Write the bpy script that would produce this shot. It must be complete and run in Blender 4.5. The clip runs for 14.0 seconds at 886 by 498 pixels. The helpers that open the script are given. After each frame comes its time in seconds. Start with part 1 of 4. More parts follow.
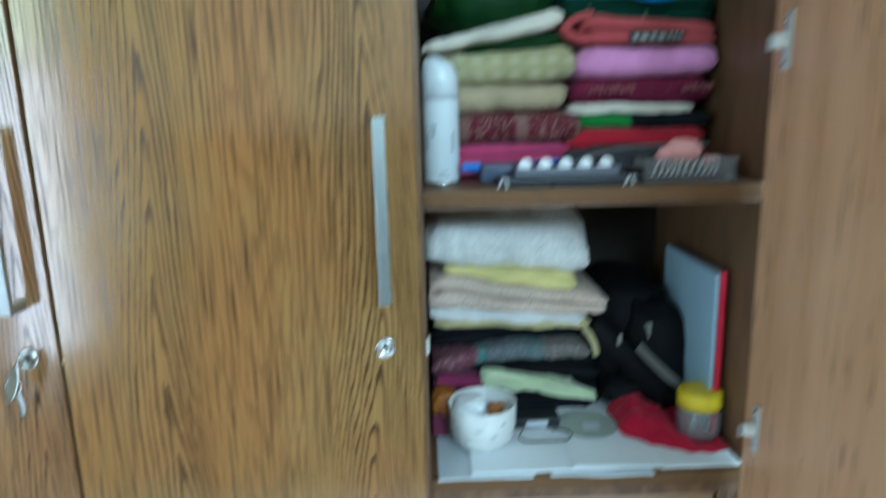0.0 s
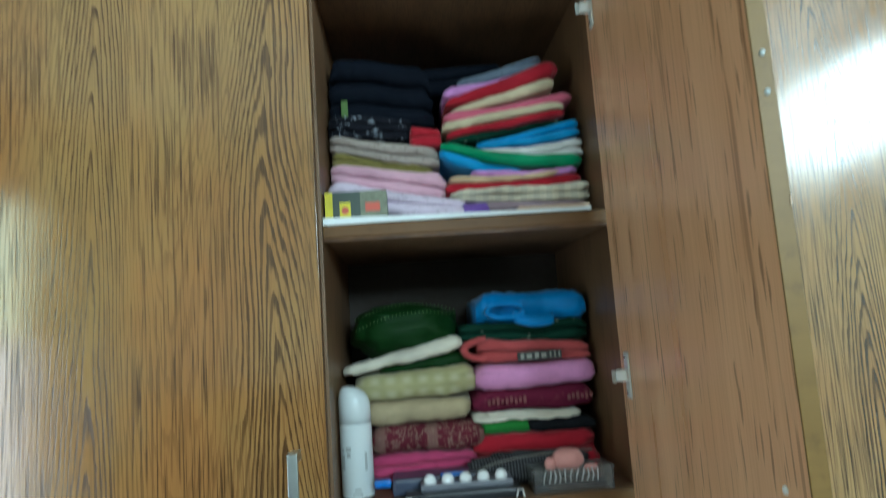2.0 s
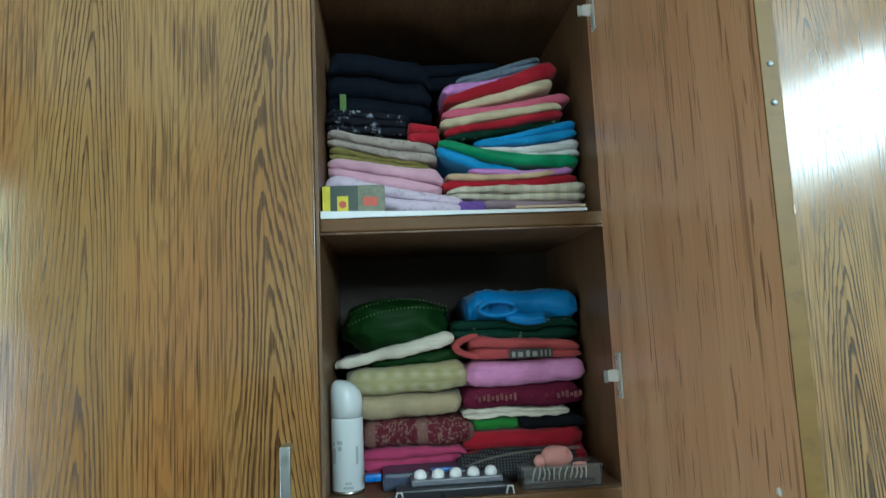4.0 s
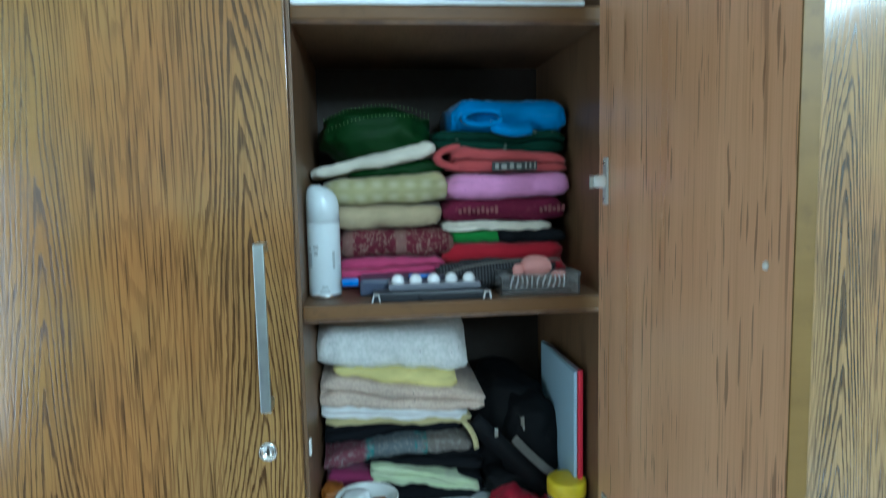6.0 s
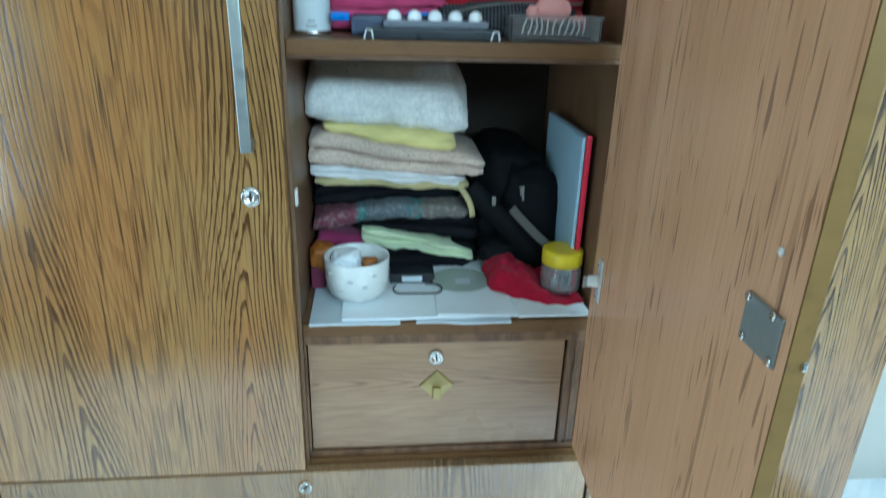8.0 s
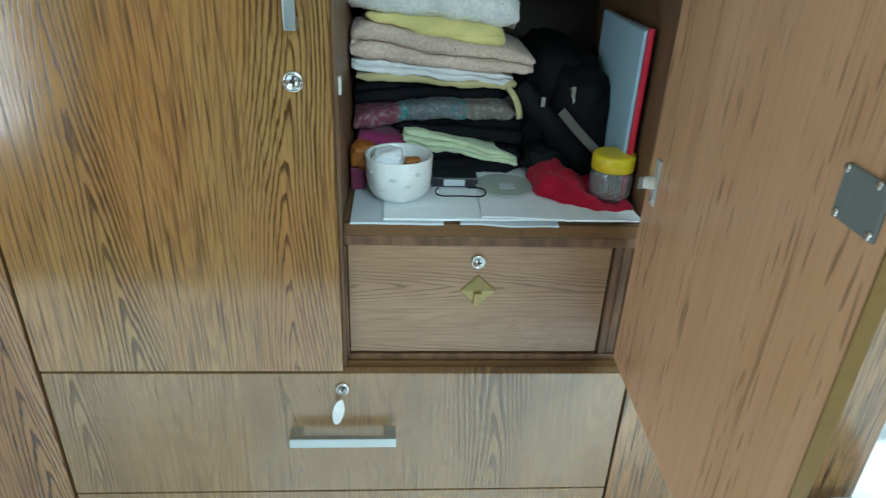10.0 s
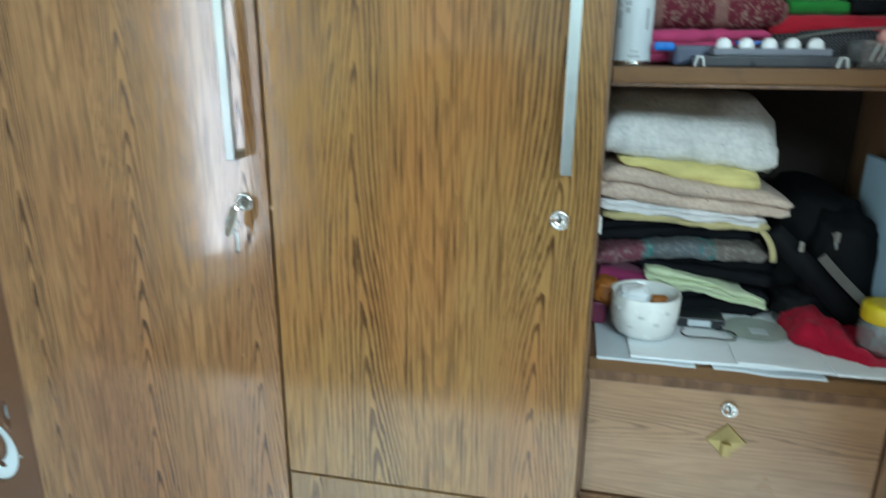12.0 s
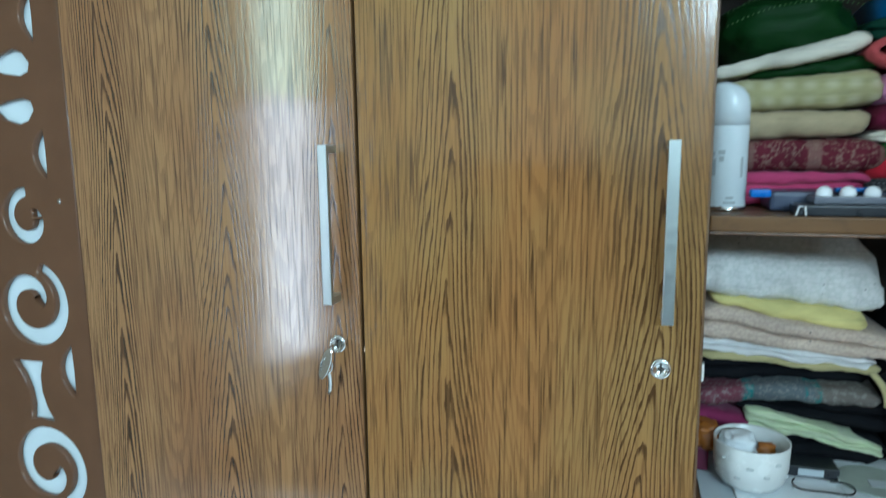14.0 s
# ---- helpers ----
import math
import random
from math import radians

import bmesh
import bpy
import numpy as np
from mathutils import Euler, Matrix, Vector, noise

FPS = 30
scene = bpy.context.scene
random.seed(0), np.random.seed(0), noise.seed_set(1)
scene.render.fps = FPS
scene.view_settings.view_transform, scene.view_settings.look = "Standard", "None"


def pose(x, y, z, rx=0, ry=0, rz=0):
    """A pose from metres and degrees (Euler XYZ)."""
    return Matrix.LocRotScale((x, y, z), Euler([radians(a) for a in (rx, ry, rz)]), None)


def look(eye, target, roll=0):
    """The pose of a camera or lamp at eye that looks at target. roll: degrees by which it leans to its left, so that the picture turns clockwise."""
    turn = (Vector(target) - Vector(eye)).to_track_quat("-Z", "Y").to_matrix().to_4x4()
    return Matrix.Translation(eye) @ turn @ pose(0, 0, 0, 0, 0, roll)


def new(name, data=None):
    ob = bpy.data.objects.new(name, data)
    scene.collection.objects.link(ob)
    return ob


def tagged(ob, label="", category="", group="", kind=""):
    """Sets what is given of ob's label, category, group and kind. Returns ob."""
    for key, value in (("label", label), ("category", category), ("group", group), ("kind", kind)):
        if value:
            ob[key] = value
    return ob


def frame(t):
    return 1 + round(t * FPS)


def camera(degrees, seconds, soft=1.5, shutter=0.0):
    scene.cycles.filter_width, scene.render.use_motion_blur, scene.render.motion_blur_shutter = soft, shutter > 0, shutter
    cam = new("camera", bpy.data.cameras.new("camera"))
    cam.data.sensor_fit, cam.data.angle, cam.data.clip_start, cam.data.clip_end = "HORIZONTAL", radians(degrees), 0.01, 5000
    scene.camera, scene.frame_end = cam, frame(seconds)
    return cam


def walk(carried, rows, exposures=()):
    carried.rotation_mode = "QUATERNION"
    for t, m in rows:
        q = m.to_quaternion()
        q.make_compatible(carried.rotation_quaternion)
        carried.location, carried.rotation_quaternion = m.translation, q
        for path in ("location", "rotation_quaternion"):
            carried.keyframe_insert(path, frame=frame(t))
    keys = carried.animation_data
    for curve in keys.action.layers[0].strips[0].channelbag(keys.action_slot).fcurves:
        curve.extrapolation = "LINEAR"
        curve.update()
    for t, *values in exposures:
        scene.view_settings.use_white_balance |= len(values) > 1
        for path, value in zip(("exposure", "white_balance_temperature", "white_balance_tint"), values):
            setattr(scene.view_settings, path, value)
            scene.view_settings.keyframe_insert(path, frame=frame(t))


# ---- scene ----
cam = camera(68.4, 14.0, soft=1.2, shutter=0.9)
PATH = [
    (0, (-0.007, -0.854, 1.320), (0.027, 1.141, 0.891), -1.4),
    (0.5, (0.067, -0.925, 1.370), (0.134, 1.106, 1.190), -1.6),
    (1, (0.096, -0.963, 1.413), (0.203, 1.073, 1.370), -2.6),
    (1.5, (0.106, -0.991, 1.449), (0.230, 1.041, 1.584), -3.9),
    (2, (0.107, -1.009, 1.471), (0.232, 1.011, 1.730), -4.0),
    (2.2, (0.107, -1.017, 1.475), (0.237, 0.995, 1.786), -4.2),
    (4.3, (0.081, -1.010, 1.474), (0.270, 1.012, 1.673), -2.3),
    (4.5, (0.083, -1.004, 1.469), (0.273, 1.021, 1.624), -2.1),
    (5, (0.092, -0.985, 1.445), (0.292, 1.045, 1.470), -1.7),
    (5.5, (0.092, -0.975, 1.424), (0.292, 1.054, 1.350), -1.3),
    (6, (0.092, -0.961, 1.395), (0.305, 1.057, 1.184), -1.2),
    (6.5, (0.092, -0.947, 1.372), (0.302, 1.051, 1.018), -0.6),
    (7, (0.094, -0.927, 1.343), (0.303, 1.043, 0.854), -0.2),
    (7.5, (0.102, -0.910, 1.311), (0.280, 1.023, 0.683), 0.3),
    (8, (0.105, -0.896, 1.283), (0.300, 0.983, 0.516), 1.7),
    (8.5, (0.108, -0.894, 1.259), (0.283, 0.932, 0.368), 2.2),
    (8.7, (0.105, -0.896, 1.247), (0.275, 0.904, 0.303), 2.5),
    (11, (0.008, -0.877, 1.206), (-0.017, 0.948, 0.294), 1.6),
    (11.5, (-0.037, -0.897, 1.211), (-0.265, 1.000, 0.498), 0.9),
    (12, (-0.054, -0.915, 1.231), (-0.451, 0.995, 0.633), 0.5),
    (12.5, (-0.071, -0.933, 1.257), (-0.563, 0.986, 0.774), 0.5),
    (13, (-0.090, -0.942, 1.302), (-0.598, 0.997, 0.923), -0.1),
    (13.5, (-0.093, -0.937, 1.301), (-0.636, 1.008, 1.016), -0.9),
    (13.7, (-0.104, -0.929, 1.303), (-0.658, 1.012, 1.045), -0.8),
    (14, (-0.121, -0.917, 1.306), (-0.683, 1.019, 0.992), -0.7),
]
EXPOSURES = [
    (0.0, 0.08, 5380, -1), (1.0, 0.18, 5050, -3), (1.5, -0.12, 5550, -2), (2.0, -0.18, 6050, -2), (4.5, -0.34, 6150, 0), (5.0, -0.50, 5950, -1), (5.5, -0.50, 5750, -2), (6.0, -0.02, 5380, -2),
    (6.5, 0.18, 5080, -2), (7.5, 0.16, 5080, -3), (8.5, 0.04, 5700, -1), (11.0, -0.14, 6060, 1), (11.5, 0.00, 6200, 3), (12.5, 0.16, 5850, 2), (13.5, 0.03, 5700, 1), (14.0, -0.08, 5600, 1),
]
walk(cam, [(t, look(eye, target, roll)) for t, eye, target, roll in PATH], EXPOSURES)

# ---- light ----
world = bpy.data.worlds.new("world")
scene.world = world
world.use_nodes = True
_wn = world.node_tree.nodes
_sky = _wn.new("ShaderNodeTexSky")
_sky.sky_type, _sky.sun_disc, _sky.sun_elevation, _sky.sun_rotation = "NISHITA", False, radians(38), radians(90)
world.node_tree.links.new(_sky.outputs[0], _wn["Background"].inputs[0])
_wn["Background"].inputs[1].default_value = 0.12


def area_lamp(name, eye, target, wide, high, watts, color):
    lamp = bpy.data.lights.new(name, "AREA")
    lamp.shape, lamp.size, lamp.size_y, lamp.energy, lamp.color = "RECTANGLE", wide, high, watts, color
    new(name, lamp).matrix_world = look(eye, target)


DAY = (0.76, 0.95, 1.05)
area_lamp("high_window_daylight", (2.34, -2.05, 2.42), (0.0, -2.05, 2.1), 1.0, 0.40, 50, DAY)
area_lamp("doorway_daylight", (-1.99, -2.36, 0.84), (0.0, -1.6, 0.74), 0.42, 1.48, 17, (0.86, 0.93, 1.05))
area_lamp("doorway_foliage_light", (-1.99, -2.36, 1.95), (0.0, -1.6, 1.85), 0.42, 0.70, 7, (0.78, 1.0, 0.84))
# added frontal fill that brightens the shelves; no known window there
area_lamp("rear_window_daylight", (1.1, -3.26, 2.20), (0.4, 0.0, 1.2), 1.5, 0.4, 70, DAY)
area_lamp("low_window_daylight", (2.37, -0.38, 1.30), (0.0, -0.6, 0.9), 1.4, 1.6, 5, DAY)
sun = bpy.data.lights.new("sun", "SUN")
sun.energy, sun.angle, sun.color = 5.0, radians(0.6), (0.92, 0.97, 1.0)
new("sun", sun).matrix_world = look((2.0, -0.4, 1.563), (0.0, -0.4, 0.0))

# ---- materials ----


class Nodes:
    """A small node-graph writer for one material."""

    def __init__(self, name):
        self.mat = bpy.data.materials.new(name)
        self.mat.use_nodes = True
        self.tree = self.mat.node_tree
        self.bsdf = self.tree.nodes["Principled BSDF"]
        self.coord = self.tree.nodes.new("ShaderNodeTexCoord").outputs["Object"]

    def put(self, socket, value):
        if isinstance(value, bpy.types.NodeSocket):
            self.tree.links.new(value, socket)
        elif isinstance(value, (tuple, list)) and len(value) == 3 and socket.type == "RGBA":
            socket.default_value = (*value, 1)
        else:
            socket.default_value = value

    def math(self, op, a, b=0.0, c=0.0, clamp=False):
        n = self.tree.nodes.new("ShaderNodeMath")
        n.operation, n.use_clamp = op, clamp
        for socket, v in zip(n.inputs, (a, b, c)):
            self.put(socket, v)
        return n.outputs[0]

    def scaled(self, vec, scale, offset=None):
        n = self.tree.nodes.new("ShaderNodeMapping")
        self.put(n.inputs["Vector"], vec)
        n.inputs["Scale"].default_value = scale
        if offset is not None:
            self.put(n.inputs["Location"], offset)
        return n.outputs[0]

    def noise(self, vec, scale=1.0, detail=2.0, rough=0.5, distortion=0.0):
        n = self.tree.nodes.new("ShaderNodeTexNoise")
        self.put(n.inputs["Vector"], vec)
        for key, v in (("Scale", scale), ("Detail", detail), ("Roughness", rough), ("Distortion", distortion)):
            n.inputs[key].default_value = v
        return n.outputs["Fac"]

    def voronoi(self, vec, scale, out="Distance"):
        n = self.tree.nodes.new("ShaderNodeTexVoronoi")
        self.put(n.inputs["Vector"], vec)
        n.inputs["Scale"].default_value = scale
        return n.outputs[out]

    def wave(self, vec, scale, axis="X", distortion=0.0):
        n = self.tree.nodes.new("ShaderNodeTexWave")
        n.bands_direction = axis
        self.put(n.inputs["Vector"], vec)
        n.inputs["Scale"].default_value, n.inputs["Distortion"].default_value = scale, distortion
        return n.outputs["Fac"]

    def step(self, v, lo, hi, a=0.0, b=1.0):
        n = self.tree.nodes.new("ShaderNodeMapRange")
        n.interpolation_type = "SMOOTHSTEP"
        for socket, x in zip(n.inputs, (v, lo, hi, a, b)):
            self.put(socket, x)
        return n.outputs[0]

    def mix(self, f, a, b, blend="MIX"):
        n = self.tree.nodes.new("ShaderNodeMix")
        n.data_type, n.blend_type = "RGBA", blend
        self.put(n.inputs[0], f), self.put(n.inputs[6], a), self.put(n.inputs[7], b)
        return n.outputs[2]

    def axis(self, vec, key):
        n = self.tree.nodes.new("ShaderNodeSeparateXYZ")
        self.put(n.inputs[0], vec)
        return n.outputs[key]

    def random(self):
        return self.tree.nodes.new("ShaderNodeObjectInfo").outputs["Random"]

    def bump(self, height, strength, distance):
        n = self.tree.nodes.new("ShaderNodeBump")
        self.put(n.inputs["Height"], height)
        n.inputs["Strength"].default_value, n.inputs["Distance"].default_value = strength, distance
        self.tree.links.new(n.outputs[0], self.bsdf.inputs["Normal"])

    def set(self, **kw):
        names = {"color": "Base Color", "rough": "Roughness", "metal": "Metallic", "trans": "Transmission Weight", "ior": "IOR",
                 "sheen": "Sheen Weight", "alpha": "Alpha", "coat": "Coat Weight", "coat_rough": "Coat Roughness", "spec": "Specular IOR Level"}
        for k, v in kw.items():
            self.put(self.bsdf.inputs[names[k]], v)
        return self.mat


def oak(name, light, dark, red, along="Z", contrast=0.95, rough=0.16, gloss=1.75, period=0.28, centre=0.0, streaks=1.0):
    """Printed oak laminate: columns of tall pointed cathedral loops with straight fine pores between them."""
    g = Nodes(name)
    up = along == "Z"
    vec = g.coord

    def grain(across, length, detail=2.0, rough_=0.5):
        return g.noise(g.scaled(vec, (across, across, length) if up else (length, across, across)), 1, detail, rough_)

    low = grain(7.0, 0.9, 1.0, 0.4)
    sway = grain(3.0, 1.3, 1.0, 0.4)
    n2 = grain(45, 4.0)
    n3 = grain(170, 22, 2.0, 0.65)
    a, l = g.axis(vec, "X" if up else "Z"), g.axis(vec, "Z" if up else "X")
    phase = g.math("MULTIPLY", g.math("SUBTRACT", a, centre), 1.0 / period)
    phase = g.math("ADD", phase, g.math("MULTIPLY", g.math("SUBTRACT", sway, 0.5), 0.42))
    swing = g.math("SINE", g.math("MULTIPLY", phase, math.pi))
    wide = g.math("MULTIPLY", swing, swing)
    sharp = g.math("SQRT", g.math("ADD", wide, 0.006))
    scale = period / 0.28
    f = g.math("ADD", g.math("MULTIPLY", wide, 5.0 * scale), g.math("MULTIPLY", sharp, 11.5 * scale))
    f = g.math("ADD", f, g.math("MULTIPLY", l, 11.0))
    f = g.math("ADD", f, g.math("MULTIPLY", low, 9.0))
    f = g.math("ADD", f, g.math("ADD", g.math("MULTIPLY", n2, 1.7), g.math("MULTIPLY", n3, 0.55)))
    s = g.math("FRACT", f)
    area = grain(8, 1.0, 3.0)
    start = g.step(area, 0.35, 0.68, 0.62, 0.32)
    line = g.math("MULTIPLY", g.step(s, start, g.math("ADD", start, 0.26)), g.step(s, 1.0, 0.93))
    pores = g.step(grain(260, 9, 3.0, 0.6), 0.42, 0.66)
    core = g.step(g.math("ADD", wide, g.math("MULTIPLY", g.math("SUBTRACT", area, 0.5), 0.5)), 0.52, 0.16)
    line = g.math("MULTIPLY", line, g.math("MULTIPLY_ADD", core, 0.72, 0.28))
    line = g.math("MULTIPLY", line, g.math("MULTIPLY_ADD", pores, 0.40, 0.80), clamp=True)
    straight = g.step(grain(250, 6.0, 1.5, 0.5), 0.50, 0.60)
    straight = g.math("MULTIPLY", straight, g.math("MULTIPLY_ADD", core, -0.55 * streaks, streaks))
    straight = g.math("MULTIPLY", straight, g.math("MULTIPLY_ADD", pores, 0.5, 0.5))
    blotch = grain(3.2, 1.4, 4.0, 0.6)
    base = g.mix(g.step(blotch, 0.35, 0.65), light, red)
    tone = grain(16, 0.5, 3.0, 0.6)
    base = g.mix(g.math("MULTIPLY", g.step(tone, 0.40, 0.70), 0.12), base, dark)
    marks = g.math("MAXIMUM", line, straight)
    col = g.mix(g.math("MULTIPLY", marks, contrast), base, dark)
    col = g.mix(g.math("MULTIPLY", pores, 0.16), col, dark)
    g.bump(g.math("SUBTRACT", g.math("MULTIPLY", marks, -1.0), g.math("MULTIPLY", pores, 0.4)), 0.08, 0.0004)
    smear = g.noise(g.scaled(vec, (4, 4, 3)), 1, 4.0, 0.65)
    shine = g.math("ADD", g.step(smear, 0.3, 0.7, rough - 0.04, rough + 0.06), g.math("MULTIPLY", marks, 0.10))
    return g.set(color=col, rough=shine, ior=gloss)


OAK = oak("oak_laminate", (0.345, 0.200, 0.070), (0.075, 0.034, 0.012), (0.342, 0.155, 0.049), contrast=0.97, rough=0.10, period=0.28, centre=-0.375)
OAK_RED = oak("red_oak_laminate", (0.380, 0.205, 0.088), (0.046, 0.019, 0.008), (0.300, 0.138, 0.056), contrast=0.98, rough=0.09, period=0.213, centre=-0.985, streaks=0.85)
OAK_END = oak("oak_laminate_end", (0.330, 0.200, 0.080), (0.040, 0.021, 0.009), (0.300, 0.150, 0.056), contrast=0.98, rough=0.15, period=0.21, centre=0.83)
# wide drawers: haze of the reflected floor painted in as greyer, softer grain
OAK_HAZED = oak("hazed_oak_laminate", (0.310, 0.190, 0.088), (0.085, 0.046, 0.020), (0.275, 0.158, 0.070), contrast=0.80, rough=0.22, period=0.36, centre=0.235, streaks=0.65)
OAK_FLAT = oak("oak_laminate_crosswise", (0.380, 0.245, 0.145), (0.105, 0.058, 0.028), (0.300, 0.170, 0.090), along="X", contrast=0.62, rough=0.30, gloss=1.5, period=0.15, centre=0.66, streaks=0.5)


def inner_laminate():
    g = Nodes("red_brown_laminate")
    band = g.noise(g.scaled(g.coord, (14, 14, 0.7)), 1, 4.0, 0.6)
    streak = g.noise(g.scaled(g.coord, (110, 110, 3.4)), 1, 2.0, 0.55)
    dash = g.noise(g.scaled(g.coord, (190, 190, 13.0)), 1, 1.0, 0.5)
    place = g.noise(g.scaled(g.coord, (20, 20, 1.2)), 1, 2.0)
    fleck = g.math("MULTIPLY", g.step(streak, 0.58, 0.66), g.step(place, 0.47, 0.58))
    short = g.math("MULTIPLY", g.step(dash, 0.63, 0.69), g.step(place, 0.34, 0.52))
    fine = g.noise(g.scaled(g.coord, (420, 420, 8)), 1, 2.0)
    col = g.mix(g.step(band, 0.3, 0.7), (0.64, 0.345, 0.185), (0.75, 0.440, 0.255))
    col = g.mix(g.math("MULTIPLY", g.step(fine, 0.4, 0.75), 0.25), col, (0.45, 0.21, 0.085))
    col = g.mix(g.math("MULTIPLY", fleck, 0.50), col, (0.20, 0.080, 0.030))
    col = g.mix(g.math("MULTIPLY", short, 0.62), col, (0.16, 0.065, 0.026))
    g.bump(fine, 0.06, 0.0005)
    return g.set(color=col, rough=g.step(band, 0.3, 0.7, 0.26, 0.38))


INNER = inner_laminate()


def carcass_laminate():
    g = Nodes("brown_carcass_laminate")
    band = g.noise(g.scaled(g.coord, (30, 6, 1.2)), 1, 4.0, 0.6)
    fine = g.noise(g.scaled(g.coord, (300, 40, 10)), 1, 3.0)
    col = g.mix(g.step(band, 0.3, 0.7), (0.160, 0.088, 0.044), (0.215, 0.122, 0.062))
    col = g.mix(g.math("MULTIPLY", g.step(fine, 0.45, 0.7), 0.45), col, (0.08, 0.045, 0.022))
    g.bump(fine, 0.08, 0.0005)
    return g.set(color=col, rough=0.45)


CARCASS = carcass_laminate()


def edge_band(name, deep, pale, rough):
    g = Nodes(name)
    n = g.noise(g.scaled(g.coord, (4, 60, 60)), 1, 3.0, 0.6)
    m = g.noise(g.coord, 60, 3.0)
    col = g.mix(n, deep, pale)
    col = g.mix(g.math("MULTIPLY", g.step(m, 0.55, 0.8), 0.5), col, (0.07, 0.035, 0.014))
    g.bump(m, 0.1, 0.0006)
    return g.set(color=col, rough=rough, spec=0.3)


EDGE = edge_band("honey_edge_band", (0.110, 0.053, 0.019), (0.170, 0.085, 0.030), 0.5)
EDGE_GOLD = edge_band("gold_edge_band", (0.135, 0.076, 0.022), (0.205, 0.120, 0.036), 0.4)


def red_wood():
    g = Nodes("red_brown_stained_wood")
    n = g.noise(g.scaled(g.coord, (40, 40, 9)), 1, 4.0, 0.6)
    col = g.mix(g.step(n, 0.35, 0.65), (0.085, 0.040, 0.018), (0.180, 0.092, 0.042))
    g.bump(n, 0.1, 0.0006)
    return g.set(color=col, rough=0.38)


REDWOOD = red_wood()


def plain(name, color, rough=0.5, metal=0.0, vary=0.12, scale=40.0, bump=0.05, **kw):
    g = Nodes(name)
    n = g.noise(g.coord, scale, 4.0, 0.6)
    dark = tuple(c * (1 - 2 * vary) for c in color)
    g.bump(n, bump, 0.001)
    return g.set(color=g.mix(n, dark, tuple(min(1, c * (1 + vary * 0.5)) for c in color)), rough=g.step(n, 0.2, 0.8, rough * 0.85, min(1, rough * 1.15)), metal=metal, **kw)


# back panel near black: the deep shade of the recess is in its colour
BACKING = plain("shade_dark_hardboard", (0.035, 0.024, 0.017), 0.7, vary=0.15, scale=60)
WALL = plain("cream_wall_paint", (0.74, 0.70, 0.63), 0.8, vary=0.04, scale=9, bump=0.1)
WALL_UPPER = plain("pale_green_grey_paint", (0.66, 0.69, 0.60), 0.8, vary=0.05, scale=9, bump=0.1)
WALL_TAN = plain("tan_wall_paint", (0.36, 0.30, 0.23), 0.8, vary=0.05, scale=9, bump=0.1)
CEILING = plain("white_ceiling_paint", (0.82, 0.82, 0.80), 0.85, vary=0.02, scale=6)
STEEL = plain("brushed_steel", (0.50, 0.54, 0.53), 0.38, 1.0, 0.06, 90)
NICKEL = plain("nickel_plate", (0.72, 0.72, 0.70), 0.22, 1.0, 0.08, 120)
ZINC = plain("grey_zinc_plate", (0.33, 0.37, 0.38), 0.42, 0.5, 0.12, 150)
HINGE_METAL = plain("dull_hinge_plate", (0.70, 0.72, 0.71), 0.42, 0.4, 0.08, 120)
BRASS = plain("aged_brass", (0.46, 0.36, 0.16), 0.45, 1.0, 0.15, 130)
WHITE_PLASTIC = plain("white_plastic", (0.80, 0.80, 0.77), 0.38, vary=0.03)
BLACK_PLASTIC = plain("black_plastic", (0.022, 0.025, 0.032), 0.30, vary=0.2)
# dark colour in place of the shade inside a keyhole
DARK_GAP = plain("keyhole_shade", (0.03, 0.025, 0.02), 0.7)
SCREEN_BROWN = plain("brown_painted_board", (0.150, 0.070, 0.035), 0.22, vary=0.12, scale=14)
SCREEN_WHITE = plain("white_backing_board", (0.78, 0.88, 0.92), 0.45, vary=0.03, scale=10)
PAPER = plain("white_paper", (0.85, 0.90, 0.93), 0.8, vary=0.04, scale=25, bump=0.12)
PAPER_GREY = plain("grey_paper", (0.56, 0.62, 0.66), 0.8, vary=0.06, scale=25)
CARD = plain("peach_card", (0.72, 0.52, 0.38), 0.7)
CAN_WHITE = plain("white_lacquered_tin", (0.74, 0.81, 0.84), 0.24, vary=0.03, scale=12)
CAN_PRINT = plain("grey_print", (0.46, 0.51, 0.53), 0.4)
BLUE_CAP = plain("blue_plastic", (0.01, 0.17, 0.62), 0.3)
NAVY = plain("dark_blue_plastic_case", (0.06, 0.075, 0.13), 0.32, vary=0.15)
PEARL = plain("pearl_white_bead", (0.86, 0.88, 0.90), 0.12, vary=0.02)
SPONGE = plain("pink_sponge", (0.78, 0.36, 0.33), 0.75, vary=0.08, scale=220, bump=0.3)
YELLOW = plain("yellow_plastic_lid", (0.80, 0.60, 0.02), 0.34, vary=0.05)
RED_BIND = plain("red_binding", (0.66, 0.02, 0.05), 0.42, vary=0.08)
FILE_BLUE = plain("pale_blue_file_card", (0.42, 0.60, 0.74), 0.5, vary=0.05)
CERAMIC = plain("white_glazed_bowl", (0.76, 0.78, 0.76), 0.26, vary=0.07, scale=26)
ORANGE = plain("orange_wrapper", (0.38, 0.13, 0.02), 0.4, vary=0.2)
BOX_GREEN = plain("dark_green_card_box", (0.05, 0.075, 0.06), 0.42, vary=0.15)
BOX_YELLOW = plain("yellow_label", (0.78, 0.68, 0.03), 0.45)
BOX_PHOTO = plain("muted_photo_print", (0.24, 0.26, 0.17), 0.4, vary=0.4, scale=90)
BOX_RED = plain("red_print", (0.62, 0.10, 0.06), 0.45)
